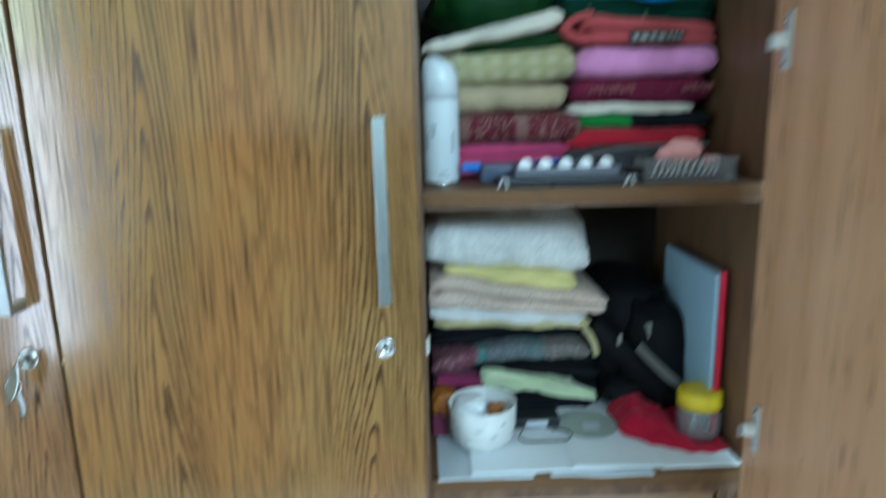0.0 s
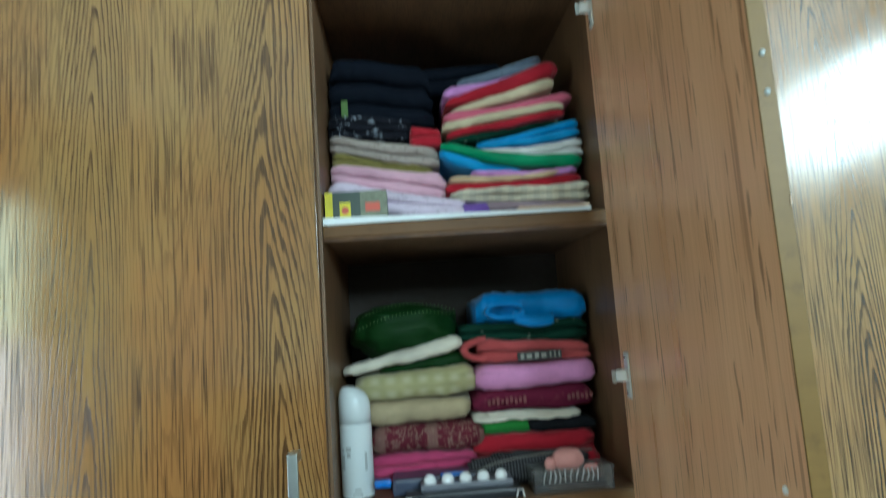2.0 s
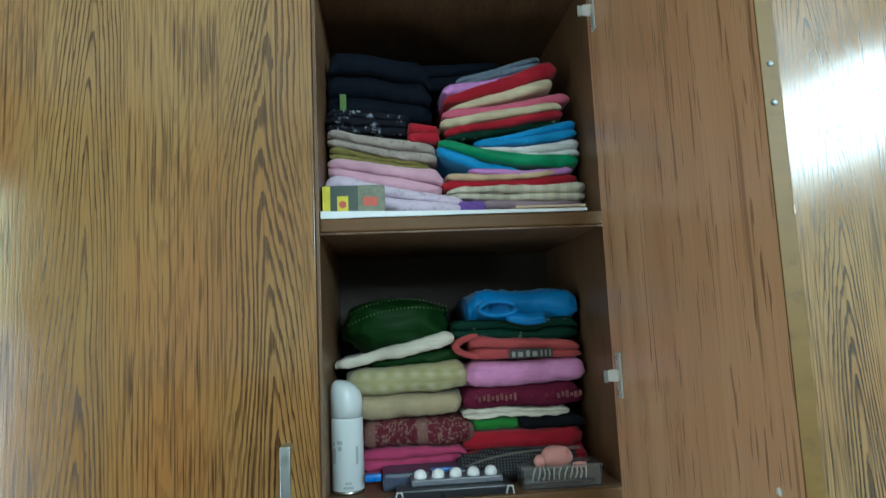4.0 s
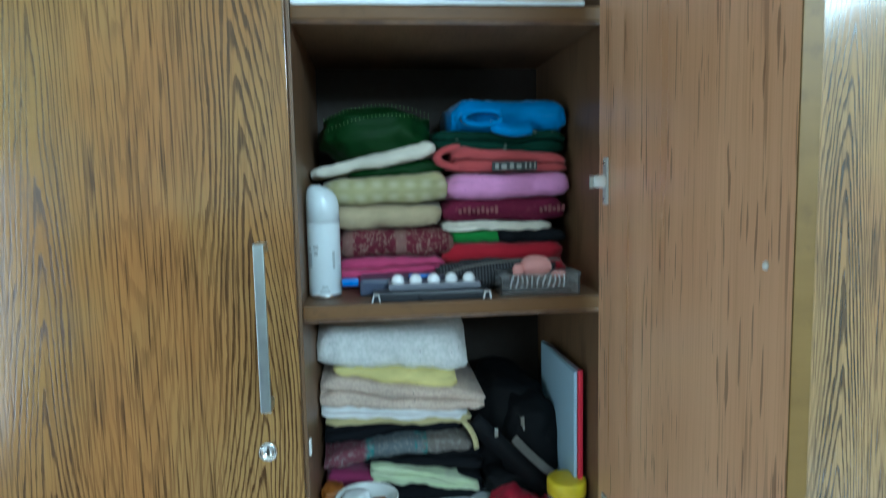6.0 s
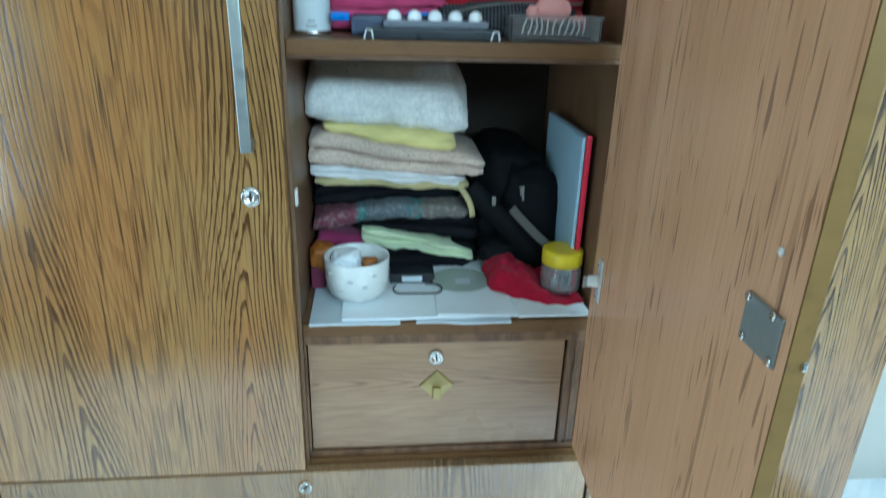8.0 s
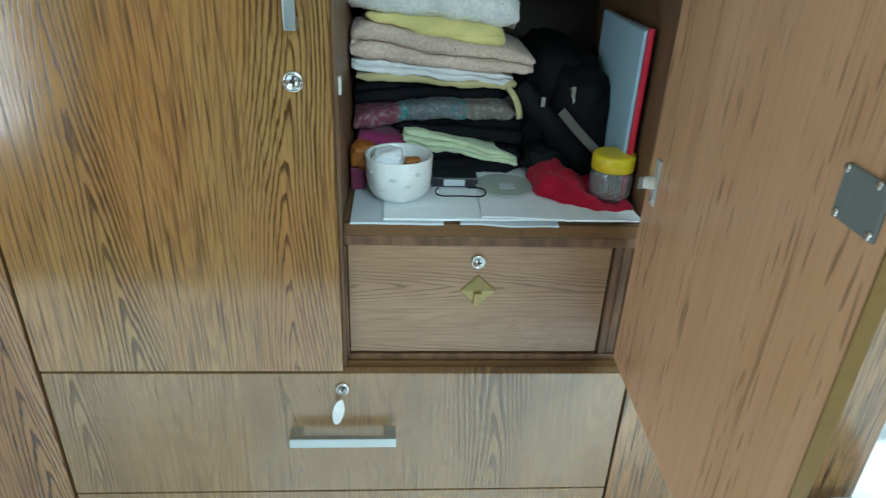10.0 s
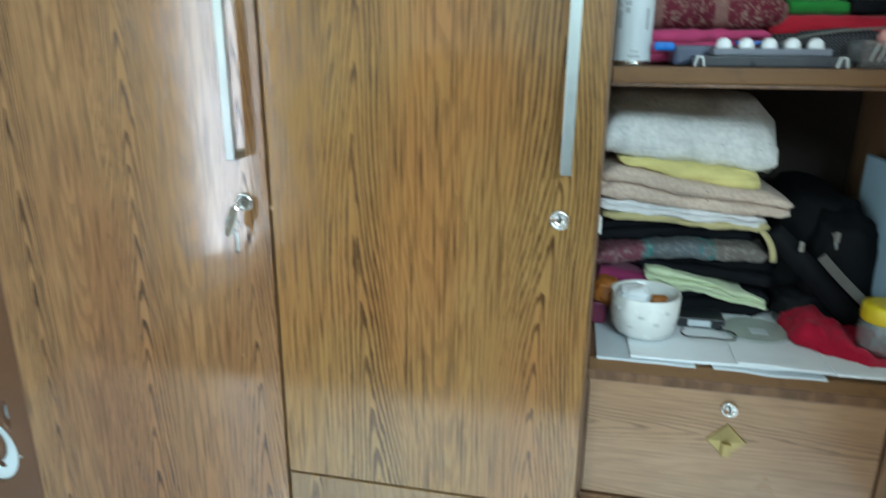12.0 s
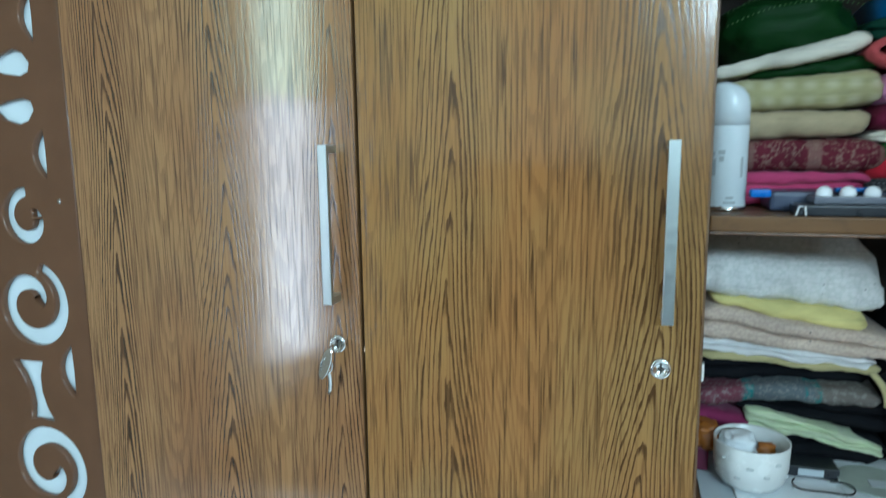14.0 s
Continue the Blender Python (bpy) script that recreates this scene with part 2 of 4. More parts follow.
BLACK_NYLON = plain("black_nylon", (0.008, 0.009, 0.011), 0.7, vary=0.3, scale=300, bump=0.25, spec=0.15)
GREY_WEB = plain("grey_webbing", (0.16, 0.155, 0.14), 0.7, vary=0.25, scale=300, bump=0.3)
BAG_GREY = plain("grey_cloth", (0.20, 0.19, 0.18), 0.85, vary=0.15, scale=30)


def floor_tile():
    g = Nodes("white_marble_tile")
    v = g.noise(g.coord, 2.4, 8.0, 0.62, 1.5)
    return g.set(color=g.mix(g.step(v, 0.42, 0.62), (0.60, 0.66, 0.70), (0.80, 0.83, 0.84)), rough=0.12)


TILE = floor_tile()


def clear(name, color, rough=0.05, through_=1.0):
    g = Nodes(name)
    return g.set(color=color, rough=rough, trans=through_, ior=1.35)


JAR_CLEAR = clear("clear_jar_plastic", (0.94, 0.95, 0.96), 0.05, 0.88)
GLASS = clear("clear_plastic", (0.95, 0.97, 0.98), 0.07, 0.95)


def cloth(name, color, second=None, pattern="", scale=60.0, amount=0.8, rough=0.85, sheen=None, third=None):
    """Woven cloth with a thread grain, soft wrinkles, creases with shade put into the colour and an optional woven or
    printed pattern.
    """
    g = Nodes(name)
    if max(color) > 0.1:
        color = tuple(min(0.85, c * 1.22) for c in color)
    thread = g.noise(g.scaled(g.coord, (700, 700, 900)), 1, 2.0, 0.7)
    soft = g.noise(g.scaled(g.coord, (30, 30, 60)), 1, 4.0, 0.6)
    col = g.mix(soft, tuple(c * 0.72 for c in color), tuple(min(1, c * 1.15) for c in color))
    if pattern == "brocade":
        v = g.voronoi(g.scaled(g.coord, (1, 0.35, 1)), scale)
        w = g.noise(g.coord, scale * 2.6, 3.0, 0.7)
        f = g.math("MULTIPLY", g.step(v, 0.40, 0.52), g.step(w, 0.46, 0.58))
        f = g.math("MAXIMUM", f, g.math("MULTIPLY", g.step(g.wave(g.coord, 3.4, "X"), 0.86, 0.95), 0.7))
        col = g.mix(g.math("MULTIPLY", f, amount), col, second)
    elif pattern == "check":
        a = g.wave(g.coord, scale, "X", 0.6)
        b = g.wave(g.coord, scale * 1.2, "Z", 0.6)
        col = g.mix(g.math("MULTIPLY", g.math("MULTIPLY", a, b), amount), col, second)
    elif pattern == "dots":
        v = g.voronoi(g.scaled(g.coord, (1, 0.7, 1)), scale)
        col = g.mix(g.math("MULTIPLY", g.step(v, 0.20, 0.10), amount), col, second)
    elif pattern == "stripes":
        col = g.mix(g.math("MULTIPLY", g.step(g.wave(g.coord, scale, "X", 1.5), 0.45, 0.6), amount), col, second)
    elif pattern == "layers":
        col = g.mix(g.math("MULTIPLY", g.step(g.wave(g.coord, scale, "Z", 1.2), 0.4, 0.6), amount), col, second)
    elif pattern == "lace":
        v = g.noise(g.coord, scale, 5.0, 0.75)
        col = g.mix(g.math("MULTIPLY", g.step(v, 0.56, 0.62), amount), col, second)
    elif pattern == "terry":
        loops = g.voronoi(g.coord, scale)
        col = g.mix(g.math("MULTIPLY", g.step(loops, 0.35, 0.75), amount), col, second)
        specks = g.math("MULTIPLY", g.step(g.voronoi(g.coord, 75), 0.15, 0.09), g.step(g.noise(g.coord, 22, 2.0), 0.56, 0.62))
        col = g.mix(g.math("MULTIPLY", specks, 0.85), col, (0.05, 0.06, 0.06))
        soft = g.math("ADD", soft, g.math("MULTIPLY", loops, -0.9))
    elif pattern == "panels":
        x = g.axis(g.coord, "X")
        col = g.mix(g.step(x, 0.060, 0.070), col, second)
        col = g.mix(g.step(x, 0.165, 0.175), col, third)
        teal = g.math("MULTIPLY", g.step(g.math("ABSOLUTE", g.math("SUBTRACT", x, 0.166)), 0.014, 0.008), g.step(g.noise(g.coord, 40, 3.0), 0.40, 0.52))
        teal = g.math("MAXIMUM", teal, g.math("MULTIPLY", g.step(g.math("ABSOLUTE", g.math("SUBTRACT", x, 0.072)), 0.010, 0.005), g.step(g.noise(g.coord, 55, 3.0), 0.48, 0.56)))
        col = g.mix(g.math("MULTIPLY", teal, 0.85), col, (0.02, 0.22, 0.22))
        col = g.mix(g.math("MULTIPLY", g.step(g.noise(g.coord, scale, 4.0, 0.75), 0.5, 0.6), amount), col, (0.36, 0.36, 0.34))
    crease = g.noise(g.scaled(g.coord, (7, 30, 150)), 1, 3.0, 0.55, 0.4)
    # shade in the fold creases, painted as a darker cloth colour
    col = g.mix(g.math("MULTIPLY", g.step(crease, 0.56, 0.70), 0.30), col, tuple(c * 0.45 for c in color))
    g.bump(g.math("ADD", g.math("ADD", g.math("MULTIPLY", thread, 0.35), soft), g.math("MULTIPLY", crease, -1.2)), 0.45, 0.0020)
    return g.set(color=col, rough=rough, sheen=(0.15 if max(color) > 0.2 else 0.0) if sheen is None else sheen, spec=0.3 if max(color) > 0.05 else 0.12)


# ---- building helpers ----


def part(name, bm, material, parent=None, label="", smooth=False):
    """Links a bmesh as one mesh object, under a thing or a part where one is given."""
    me = bpy.data.meshes.new(name)
    bmesh.ops.recalc_face_normals(bm, faces=bm.faces[:])
    bm.to_mesh(me)
    bm.free()
    for p in me.polygons:
        p.use_smooth = smooth
    me.materials.append(material)
    ob = new(name, me)
    if parent is not None:
        ob.parent = parent
    if label:
        tagged(ob, label)
    return ob


def thing(name, label, category, group="", kind=""):
    return tagged(new(name), label, category, group, kind)


def box(x0, x1, y0, y1, z0, z1, bevel=0.0, bm=None, segments=2):
    b = bmesh.new()
    bmesh.ops.create_cube(b, size=1, matrix=Matrix.Translation(((x0 + x1) / 2, (y0 + y1) / 2, (z0 + z1) / 2)) @ Matrix.Diagonal((x1 - x0, y1 - y0, z1 - z0, 1)))
    if bevel:
        bmesh.ops.bevel(b, geom=b.edges[:], offset=bevel, segments=segments, affect="EDGES", profile=0.6)
    return join(bm, b)


def join(bm, b):
    if bm is None:
        return b
    me = bpy.data.meshes.new("join")
    b.to_mesh(me)
    b.free()
    bm.from_mesh(me)
    bpy.data.meshes.remove(me)
    return bm


def lathe(profile, center, steps=32, axis="Z", bm=None):
    """A turned shape: (radius, height) pairs round an axis through center; axis Y turns towards the room."""
    b = bmesh.new()
    rings = []
    for r, h in profile:
        ring = []
        for i in range(steps):
            a = 2 * math.pi * i / steps
            u, v = r * math.cos(a), r * math.sin(a)
            p = (u, v, h) if axis == "Z" else ((u, -h, v) if axis == "Y" else (-h, u, v))
            ring.append(b.verts.new(Vector(center) + Vector(p)))
        rings.append(ring)
    for a, c in zip(rings, rings[1:]):
        for i in range(steps):
            b.faces.new((a[i], a[(i + 1) % steps], c[(i + 1) % steps], c[i]))
    for ring in (rings[0], rings[-1]):
        b.faces.new(ring)
    return join(bm, b)


def ribbon(points, wide, thick, side, bm=None):
    """A strap of even width along points; side is the direction of its width."""
    b = bmesh.new()
    side = Vector(side).normalized()
    rows = []
    for i, p in enumerate(points):
        p = Vector(p)
        t = Vector(points[min(i + 1, len(points) - 1)]) - Vector(points[max(i - 1, 0)])
        n = t.cross(side).normalized()
        rows.append([b.verts.new(p + side * (wide / 2 * a) + n * (thick / 2 * c)) for a, c in ((-1, -1), (1, -1), (1, 1), (-1, 1))])
    for a, c in zip(rows, rows[1:]):
        for i in range(4):
            b.faces.new((a[i], a[(i + 1) % 4], c[(i + 1) % 4], c[i]))
    b.faces.new(rows[0]), b.faces.new(rows[-1])
    return join(bm, b)


def curve_points(a, b, c, n=10):
    """Points on a quadratic arc from a over b to c."""
    a, b, c = Vector(a), Vector(b), Vector(c)
    return [a * (1 - t) ** 2 + b * (2 * t * (1 - t)) + c * t * t for t in (i / n for i in range(n + 1))]


def folded(name, label, x0, x1, y0, y1, base, thick, material, layers=2, sag=0.0, wrinkle=0.0045, seed=0, category="folded cloth", group="", rise=0.0):
    """A folded cloth: rounded layers one on another, with their folds towards the room. base and thick: (left end, right end) in metres."""
    bm = bmesh.new()
    nx, na = 54, 6
    rnd = random.Random(seed * 77 + 5)
    offs = [rnd.uniform(0, 0.012) for _ in range(layers)]
    tilt = [rnd.uniform(-0.014, 0.014) for _ in range(layers)]
    droop = [rnd.uniform(0.0, 0.30), rnd.uniform(0.0, 0.30)]
    rows = []
    for i in range(nx + 1):
        u = i / nx
        v = math.sin(math.pi / 2 * (2 * u - 1)) * 0.5 + 0.5
        x = x0 + (x1 - x0) * v
        full = thick[0] + (thick[1] - thick[0]) * v
        slack = full * (droop[0] * max(0.0, 1 - v / 0.12) ** 2 + droop[1] * max(0.0, 1 - (1 - v) / 0.12) ** 2)
        end = max(0.50, 1 - 0.5 * abs(2 * v - 1) ** 14)
        wavy = 0.0030 * noise.noise(Vector((x * 11, seed * 2.3, 0.4)))
        z0 = base[0] + (base[1] - base[0]) * v - sag * 4 * v * (1 - v) + wavy * 0.6
        share = [1 + 0.45 * noise.noise(Vector((x * 13, j * 5.7, seed * 1.3))) for j in range(layers)]
        total = sum(share)
        cut = [0.0]
        for j in range(layers):
            cut.append(cut[-1] + (full - slack) * share[j] / total)
        loop = [(y1, z0 + full * 0.1), (y0 + (y1 - y0) * 0.65, z0), (y0 + (y1 - y0) * 0.3, z0)]
        for j in range(layers):
            z, h = z0 + (cut[j] + cut[j + 1]) / 2, (cut[j + 1] - cut[j]) * 0.5 * end
            front = y0 + offs[j] + tilt[j] * (v - 0.5) + (1 - end) * 0.024 + 0.010 * noise.noise(Vector((x * 12, j * 3.1, seed)))
            for k in range(na + 1):
                a = -math.pi / 2 - math.pi * k / na
                ca, sa = math.cos(a), math.sin(a)
                loop.append((front + h * 1.3 + h * 1.3 * math.copysign(abs(ca) ** 0.72, ca), z + h * math.copysign(abs(sa) ** 0.72, sa)))
            if j < layers - 1:
                loop.append((front + h * 2.2 + 0.005, z0 + cut[j + 1]))
        top = z0 + full - slack
        loop += [(y0 + (y1 - y0) * 0.3, top + rise * 0.55), (y0 + (y1 - y0) * 0.65, top + rise), (y1, top + rise - full * 0.1)]
        row = []
        for y, zz in loop:
            w = noise.noise(Vector((x * 20, y * 14 + zz * 18, seed * 1.9))) + 0.7 * noise.noise(Vector((x * 48 + zz * 60, y * 35 + zz * 40, seed))) + 0.45 * noise.noise(Vector((x * 120 + zz * 150, y * 80, zz * 90 + seed)))
            row.append(bm.verts.new((x + 0.005 * noise.noise(Vector((zz * 60, y * 20, seed + i // 27))), y + w * wrinkle * 1.1, zz + w * wrinkle * 0.65)))
        rows.append(row)
    m = len(rows[0])
    for a, b in zip(rows, rows[1:]):
        for k in range(m):
            bm.faces.new((a[k], a[(k + 1) % m], b[(k + 1) % m], b[k]))
    bm.faces.new(rows[0]), bm.faces.new(rows[-1])
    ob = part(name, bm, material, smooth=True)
    return tagged(ob, label, category, group)


def lump(center, size, seed, rough=0.12, freq=3.0, power=0.7, bm=None):
    """A soft, dented bundle inside the given size."""
    b = bmesh.new()
    bmesh.ops.create_icosphere(b, subdivisions=4, radius=1)
    for v in b.verts:
        c = Vector([math.copysign(abs(q) ** power, q) for q in v.co])
        n = noise.noise(v.co * freq + Vector((seed, 0, 0))) + 0.5 * noise.noise(v.co * freq * 2.3 + Vector((0, seed, 0)))
        c *= 1 + rough * n
        v.co = Vector(center) + Vector((c.x * size[0] / 2, c.y * size[1] / 2, c.z * size[2] / 2))
    return join(bm, b)


# ---- room ----


def setting(name, bm, material, label):
    return tagged(part(name, bm, material), label, kind="structure")


setting("floor", box(-3.2, 2.6, -3.6, 0.6, -0.10, 0.0), TILE, "glossy white marble tiled floor")
setting("ceiling", box(-3.2, 2.6, -3.6, 0.6, 2.80, 2.90), CEILING, "white painted ceiling")
WALL_PALE = plain("pale_grey_wall_paint", (0.50, 0.49, 0.44), 0.8, vary=0.05, scale=9, bump=0.1)
setting("wall_north", box(-3.2, 2.6, 0.47, 0.60, 0.0, 2.80), WALL_PALE, "pale grey painted wall behind the wardrobe")
_w = box(-2.15, -2.0, -3.3, -2.58, 0.0, 2.80)
box(-2.15, -2.0, -2.14, 0.47, 0.0, 2.80, bm=_w)
box(-2.15, -2.0, -2.58, -2.14, 2.32, 2.80, bm=_w)
setting("wall_west", _w, WALL_TAN, "tan painted wall with a narrow doorway")
_w = box(2.38, 2.5, -3.3, -1.53, 0.0, 2.20)
box(2.38, 2.5, -3.3, -2.57, 2.20, 2.80, bm=_w)
box(2.38, 2.5, -2.57, -1.53, 2.64, 2.80, bm=_w)
box(2.38, 2.5, -1.53, -1.12, 0.0, 2.80, bm=_w)
box(2.38, 2.5, -1.12, 0.36, 0.0, 0.42, bm=_w)
box(2.38, 2.5, -1.12, 0.36, 2.62, 2.80, bm=_w)
box(2.38, 2.5, 0.36, 0.47, 0.0, 2.80, bm=_w)
setting("wall_east", _w, WALL, "cream painted wall with a window and a high ventilator")
_w = box(-2.15, 0.35, -3.45, -3.3, 0.0, 2.80)
# opening made up to hold the rear fill lamp
box(0.35, 1.85, -3.45, -3.3, 0.0, 1.99, bm=_w)
box(0.35, 1.85, -3.45, -3.3, 2.4, 2.80, bm=_w)
box(1.85, 2.5, -3.45, -3.3, 0.0, 2.80, bm=_w)
setting("wall_south", _w, WALL_UPPER, "pale green-grey painted wall with an added opening for the fill lamp")
# unseen dark panel, added to keep the lower door reflections dark
setting("wainscot", box(-1.995, 2.375, -3.298, -3.27, 0.0, 1.20, 0.004), plain("dark_brown_gloss_paint", (0.060, 0.036, 0.024), 0.4, vary=0.15, scale=14), "unseen dark brown panel added along the rear wall to darken reflections")

# unseen dark mat, added so the doors mirror less bright floor
tagged(part("rug", box(-1.9, 1.6, -3.2, -1.18, 0.0005, 0.012, 0.004), plain("dark_brown_floor_cover", (0.045, 0.030, 0.022), 0.95, vary=0.3, scale=120, bump=0.4)), "unseen dark brown mat added on the floor to darken door reflections", "rug")

# ---- wardrobe ----
Z0, Z1 = 0.10, 2.055
wardrobe = thing("wardrobe", "oak-laminate wardrobe with one open door and full shelves", "wardrobe")
for a, b in ((-1.062, -1.042), (-0.040, -0.019), (0.452, 0.470), (0.957, 0.977)):
    part("side_panel", box(a, b, 0.0215, 0.452, 0.0, 2.075, 0.0008), CARCASS, wardrobe)
part("side_panel", box(-0.529, -0.509, 0.0215, 0.452, 0.0, 0.50, 0.0008), CARCASS, wardrobe)
# recess shade is painted into this panel's colour
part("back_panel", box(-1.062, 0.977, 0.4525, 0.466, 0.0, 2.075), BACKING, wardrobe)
part("top_panel", box(-1.062, 0.977, 0.0, 0.466, 2.078, 2.10, 0.001), CARCASS, wardrobe)
part("top_rail", box(-1.062, 0.977, -0.004, 0.020, 2.060, 2.0765, 0.001), EDGE, wardrobe)
part("cornice", box(-1.07, 0.984, -0.012, 0.466, 2.102, 2.30, 0.002), OAK_FLAT, wardrobe)
part("plinth", box(-1.062, 0.977, 0.012, 0.030, 0.0, 0.095, 0.001), OAK_FLAT, wardrobe)
part("bottom_panel", box(-0.018, 0.4515, 0.0345, 0.452, 0.506, 0.529, 0.001), CARCASS, wardrobe)


def shelf(z):
    s = part("shelf", box(-0.0185, 0.4515, 0.032, 0.452, z - 0.019, z, 0.0008), CARCASS, wardrobe)
    part("edge_bead", box(-0.0185, 0.4515, 0.0238, 0.0316, z - 0.0260, z - 0.0218, 0.0014), REDWOOD, s, "dark red-brown bead")
    part("edge_strip", box(-0.0185, 0.4515, 0.022, 0.0318, z - 0.0215, z + 0.0005, 0.003), EDGE, s, "honey-brown wooden lipping")


shelf(1.211)
shelf(1.652)
shelf(0.781)



def bar_handle(parent, a, b, upright=True):
    """A flat steel bar on two feet; a and b are its ends in (x, z)."""
    bm = bmesh.new()
    (xa, za), (xb, zb) = a, b
    w = 0.0075
    if upright:
        box(xa - w, xa + w, -0.034, -0.026, za, zb, 0.0012, bm)
        for z in (za, zb - 0.012):
            box(xa - w, xa + w, -0.0265, 0.001, z, z + 0.012, 0.0012, bm)
    else:
        box(xa, xb, -0.031, -0.022, za - 0.010, za + 0.010, 0.0015, bm)
        for x in (xa, xb - 0.022):
            box(x, x + 0.022, -0.0225, 0.001, za - 0.010, za + 0.010, 0.0015, bm)
    return part("handle", bm, STEEL, parent, "brushed steel bar handle")


def cam_lock(parent, x, y, z, r=0.0145):
    lock = part("lock", lathe([(r, 0.0), (r, 0.004), (r * 0.9, 0.0065), (r * 0.62, 0.0068), (r * 0.6, 0.0055), (r * 0.1, 0.0055)], (x, y, z), 28, "Y"), NICKEL, parent, "round nickel lock", True)
    # slot drawn as a dark sliver; its shade is painted, not cut
    part("keyhole", box(x - 0.0012, x + 0.0012, y - 0.0062, y - 0.004, z - 0.006, z + 0.006), DARK_GAP, lock)
    return lock


def key_in(parent, x, y, z, turn):
    bm = box(-0.0015, 0.0015, -0.024, -0.004, -0.004, 0.004, 0.0004)
    b = lathe([(0.012, -0.0014), (0.0126, 0.0), (0.012, 0.0014)], (0, 0, 0), 20, "X")
    bmesh.ops.transform(b, matrix=Matrix.Translation((0, -0.026, -0.026)) @ Matrix.Rotation(radians(70), 4, "Z") @ Matrix.Diagonal((1, 0.8, 2.2, 1)), verts=b.verts[:])
    join(bm, b)
    bmesh.ops.transform(bm, matrix=Matrix.Translation((x, y, z)) @ Matrix.Rotation(radians(turn), 4, "Y"), verts=bm.verts[:])
    return part("key", bm, NICKEL, parent, "small flat steel key left in the lock")


def closed_door(x0, x1, z0, z1, veneer):
    d = part("door", box(x0, x1, 0.0, 0.020, z0, z1, 0.0005), veneer, wardrobe, "closed oak-grained laminate door")
    for x in (x0 - 0.0008, x1 + 0.0002):
        part("edge_strip", box(x, x + 0.0006, 0.001, 0.019, z0 + 0.001, z1 - 0.001), EDGE, d)
    return d


door_a = closed_door(-1.053, -0.5235, Z0, Z1, OAK_RED)
bar_handle(door_a, (-0.562, 1.070), (-0.562, 1.312))
cam_lock(door_a, -0.562, 0.0, 1.0)
key_in(door_a, -0.562, -0.005, 1.0, 20)
ring = [(-0.570 + 0.010 * math.cos(radians(q)), -0.030, 0.972 + 0.012 * math.sin(radians(q))) for q in range(0, 361, 20)]
part("key_ring", ribbon(ring, 0.003, 0.0022, (0, 1, 0)), NICKEL, door_a, "wire ring with a second key", True)
part("spare_key", ribbon(curve_points((-0.568, -0.029, 0.962), (-0.566, -0.022, 0.945), (-0.576, -0.012, 0.918), 8), 0.006, 0.0018, (1, 0.2, 0)), NICKEL, door_a, "thin hanging key", True)
door_b = closed_door(-0.517, -0.0245, 0.516, Z1, OAK)
bar_handle(door_b, (-0.070, 1.070), (-0.070, 1.312))
cam_lock(door_b, -0.075, 0.0, 1.0)
closed_door(0.472, 0.975, Z0, Z1, OAK_END)

# open door: its inner face looks across the opening
door_c = part("door", box(0.430, 0.4445, -0.4890, -0.008, 0.552, Z1, 0.0012), INNER, wardrobe, "open wardrobe door with a red-brown inner face")
part("front_face", box(0.4447, 0.4457, -0.4890, -0.008, 0.553, Z1 - 0.001), OAK, door_c)
part("edge_strip", box(0.4295, 0.4460, -0.4915, -0.4892, 0.5515, Z1 + 0.0005, 0.0006), EDGE_GOLD, door_c, "olive-gold edge band")


def cup_hinge(z):
    h = part("hinge", box(0.4262, 0.4298, -0.054, -0.036, z - 0.034, z + 0.034, 0.0015), HINGE_METAL, door_c, "nickel hinge plate with a white cup")
    part("cup", lathe([(0.009, 0.0), (0.0095, 0.004), (0.0085, 0.014), (0.007, 0.016)], (0.4262, -0.045, z), 20, "X"), WHITE_PLASTIC, h, "white plastic cap", True)
    part("pin", box(0.404, 0.411, -0.046, -0.043, z - 0.010, z + 0.008, 0.001), STEEL, h)
    for dz in (-0.026, 0.026):
        part("screw", lathe([(0.0035, 0.0), (0.003, 0.0015), (0.001, 0.002)], (0.4262, -0.045, z + dz), 12, "X"), NICKEL, h, "", True)


for z in (0.882, 1.390, 1.967):
    cup_hinge(z)
HINGE = Vector((0.4345, -0.008, 0))
door_c.matrix_world = Matrix.Translation(HINGE) @ Matrix.Rotation(radians(-1.6), 4, "Z") @ Matrix.Translation(-HINGE)
plate = part("lock_plate", box(0.4268, 0.4298, -0.478, -0.423, 1.005, 1.050, 0.0015), ZINC, door_c, "dull grey lock plate")
for y, z in ((-0.427, 1.046), (-0.466, 1.047), (-0.430, 1.010), (-0.473, 1.010)):
    part("screw", lathe([(0.0042, 0.0), (0.0036, 0.002), (0.001, 0.0026)], (0.4268, y, z), 12, "X"), NICKEL, plate, "", True)
for z in (1.319, 1.097):
    part("plug", lathe([(0.0040, 0.0), (0.0034, 0.0018), (0.001, 0.0022)], (0.4298, -0.452, z), 14, "X"), WHITE_PLASTIC, door_c, "small pale screw cap", True)
part("lock_bolt", box(0.4410, 0.4460, -0.4935, -0.4910, 1.013, 1.021, 0.001), NICKEL, door_c)
for z in (1.655, 1.690):
    part("screw", lathe([(0.003, 0.0), (0.0025, 0.0012), (0.0008, 0.0016)], (0.438, -0.4915, z), 12, "Y"), ZINC, door_c, "", True)
part("edge_chip", lump((-0.5185, 0.0012, 0.992), (0.002, 0.002, 0.008), 8.9, 0.2, 2.0), CARD, door_b, "small pale chip in the edge", True)
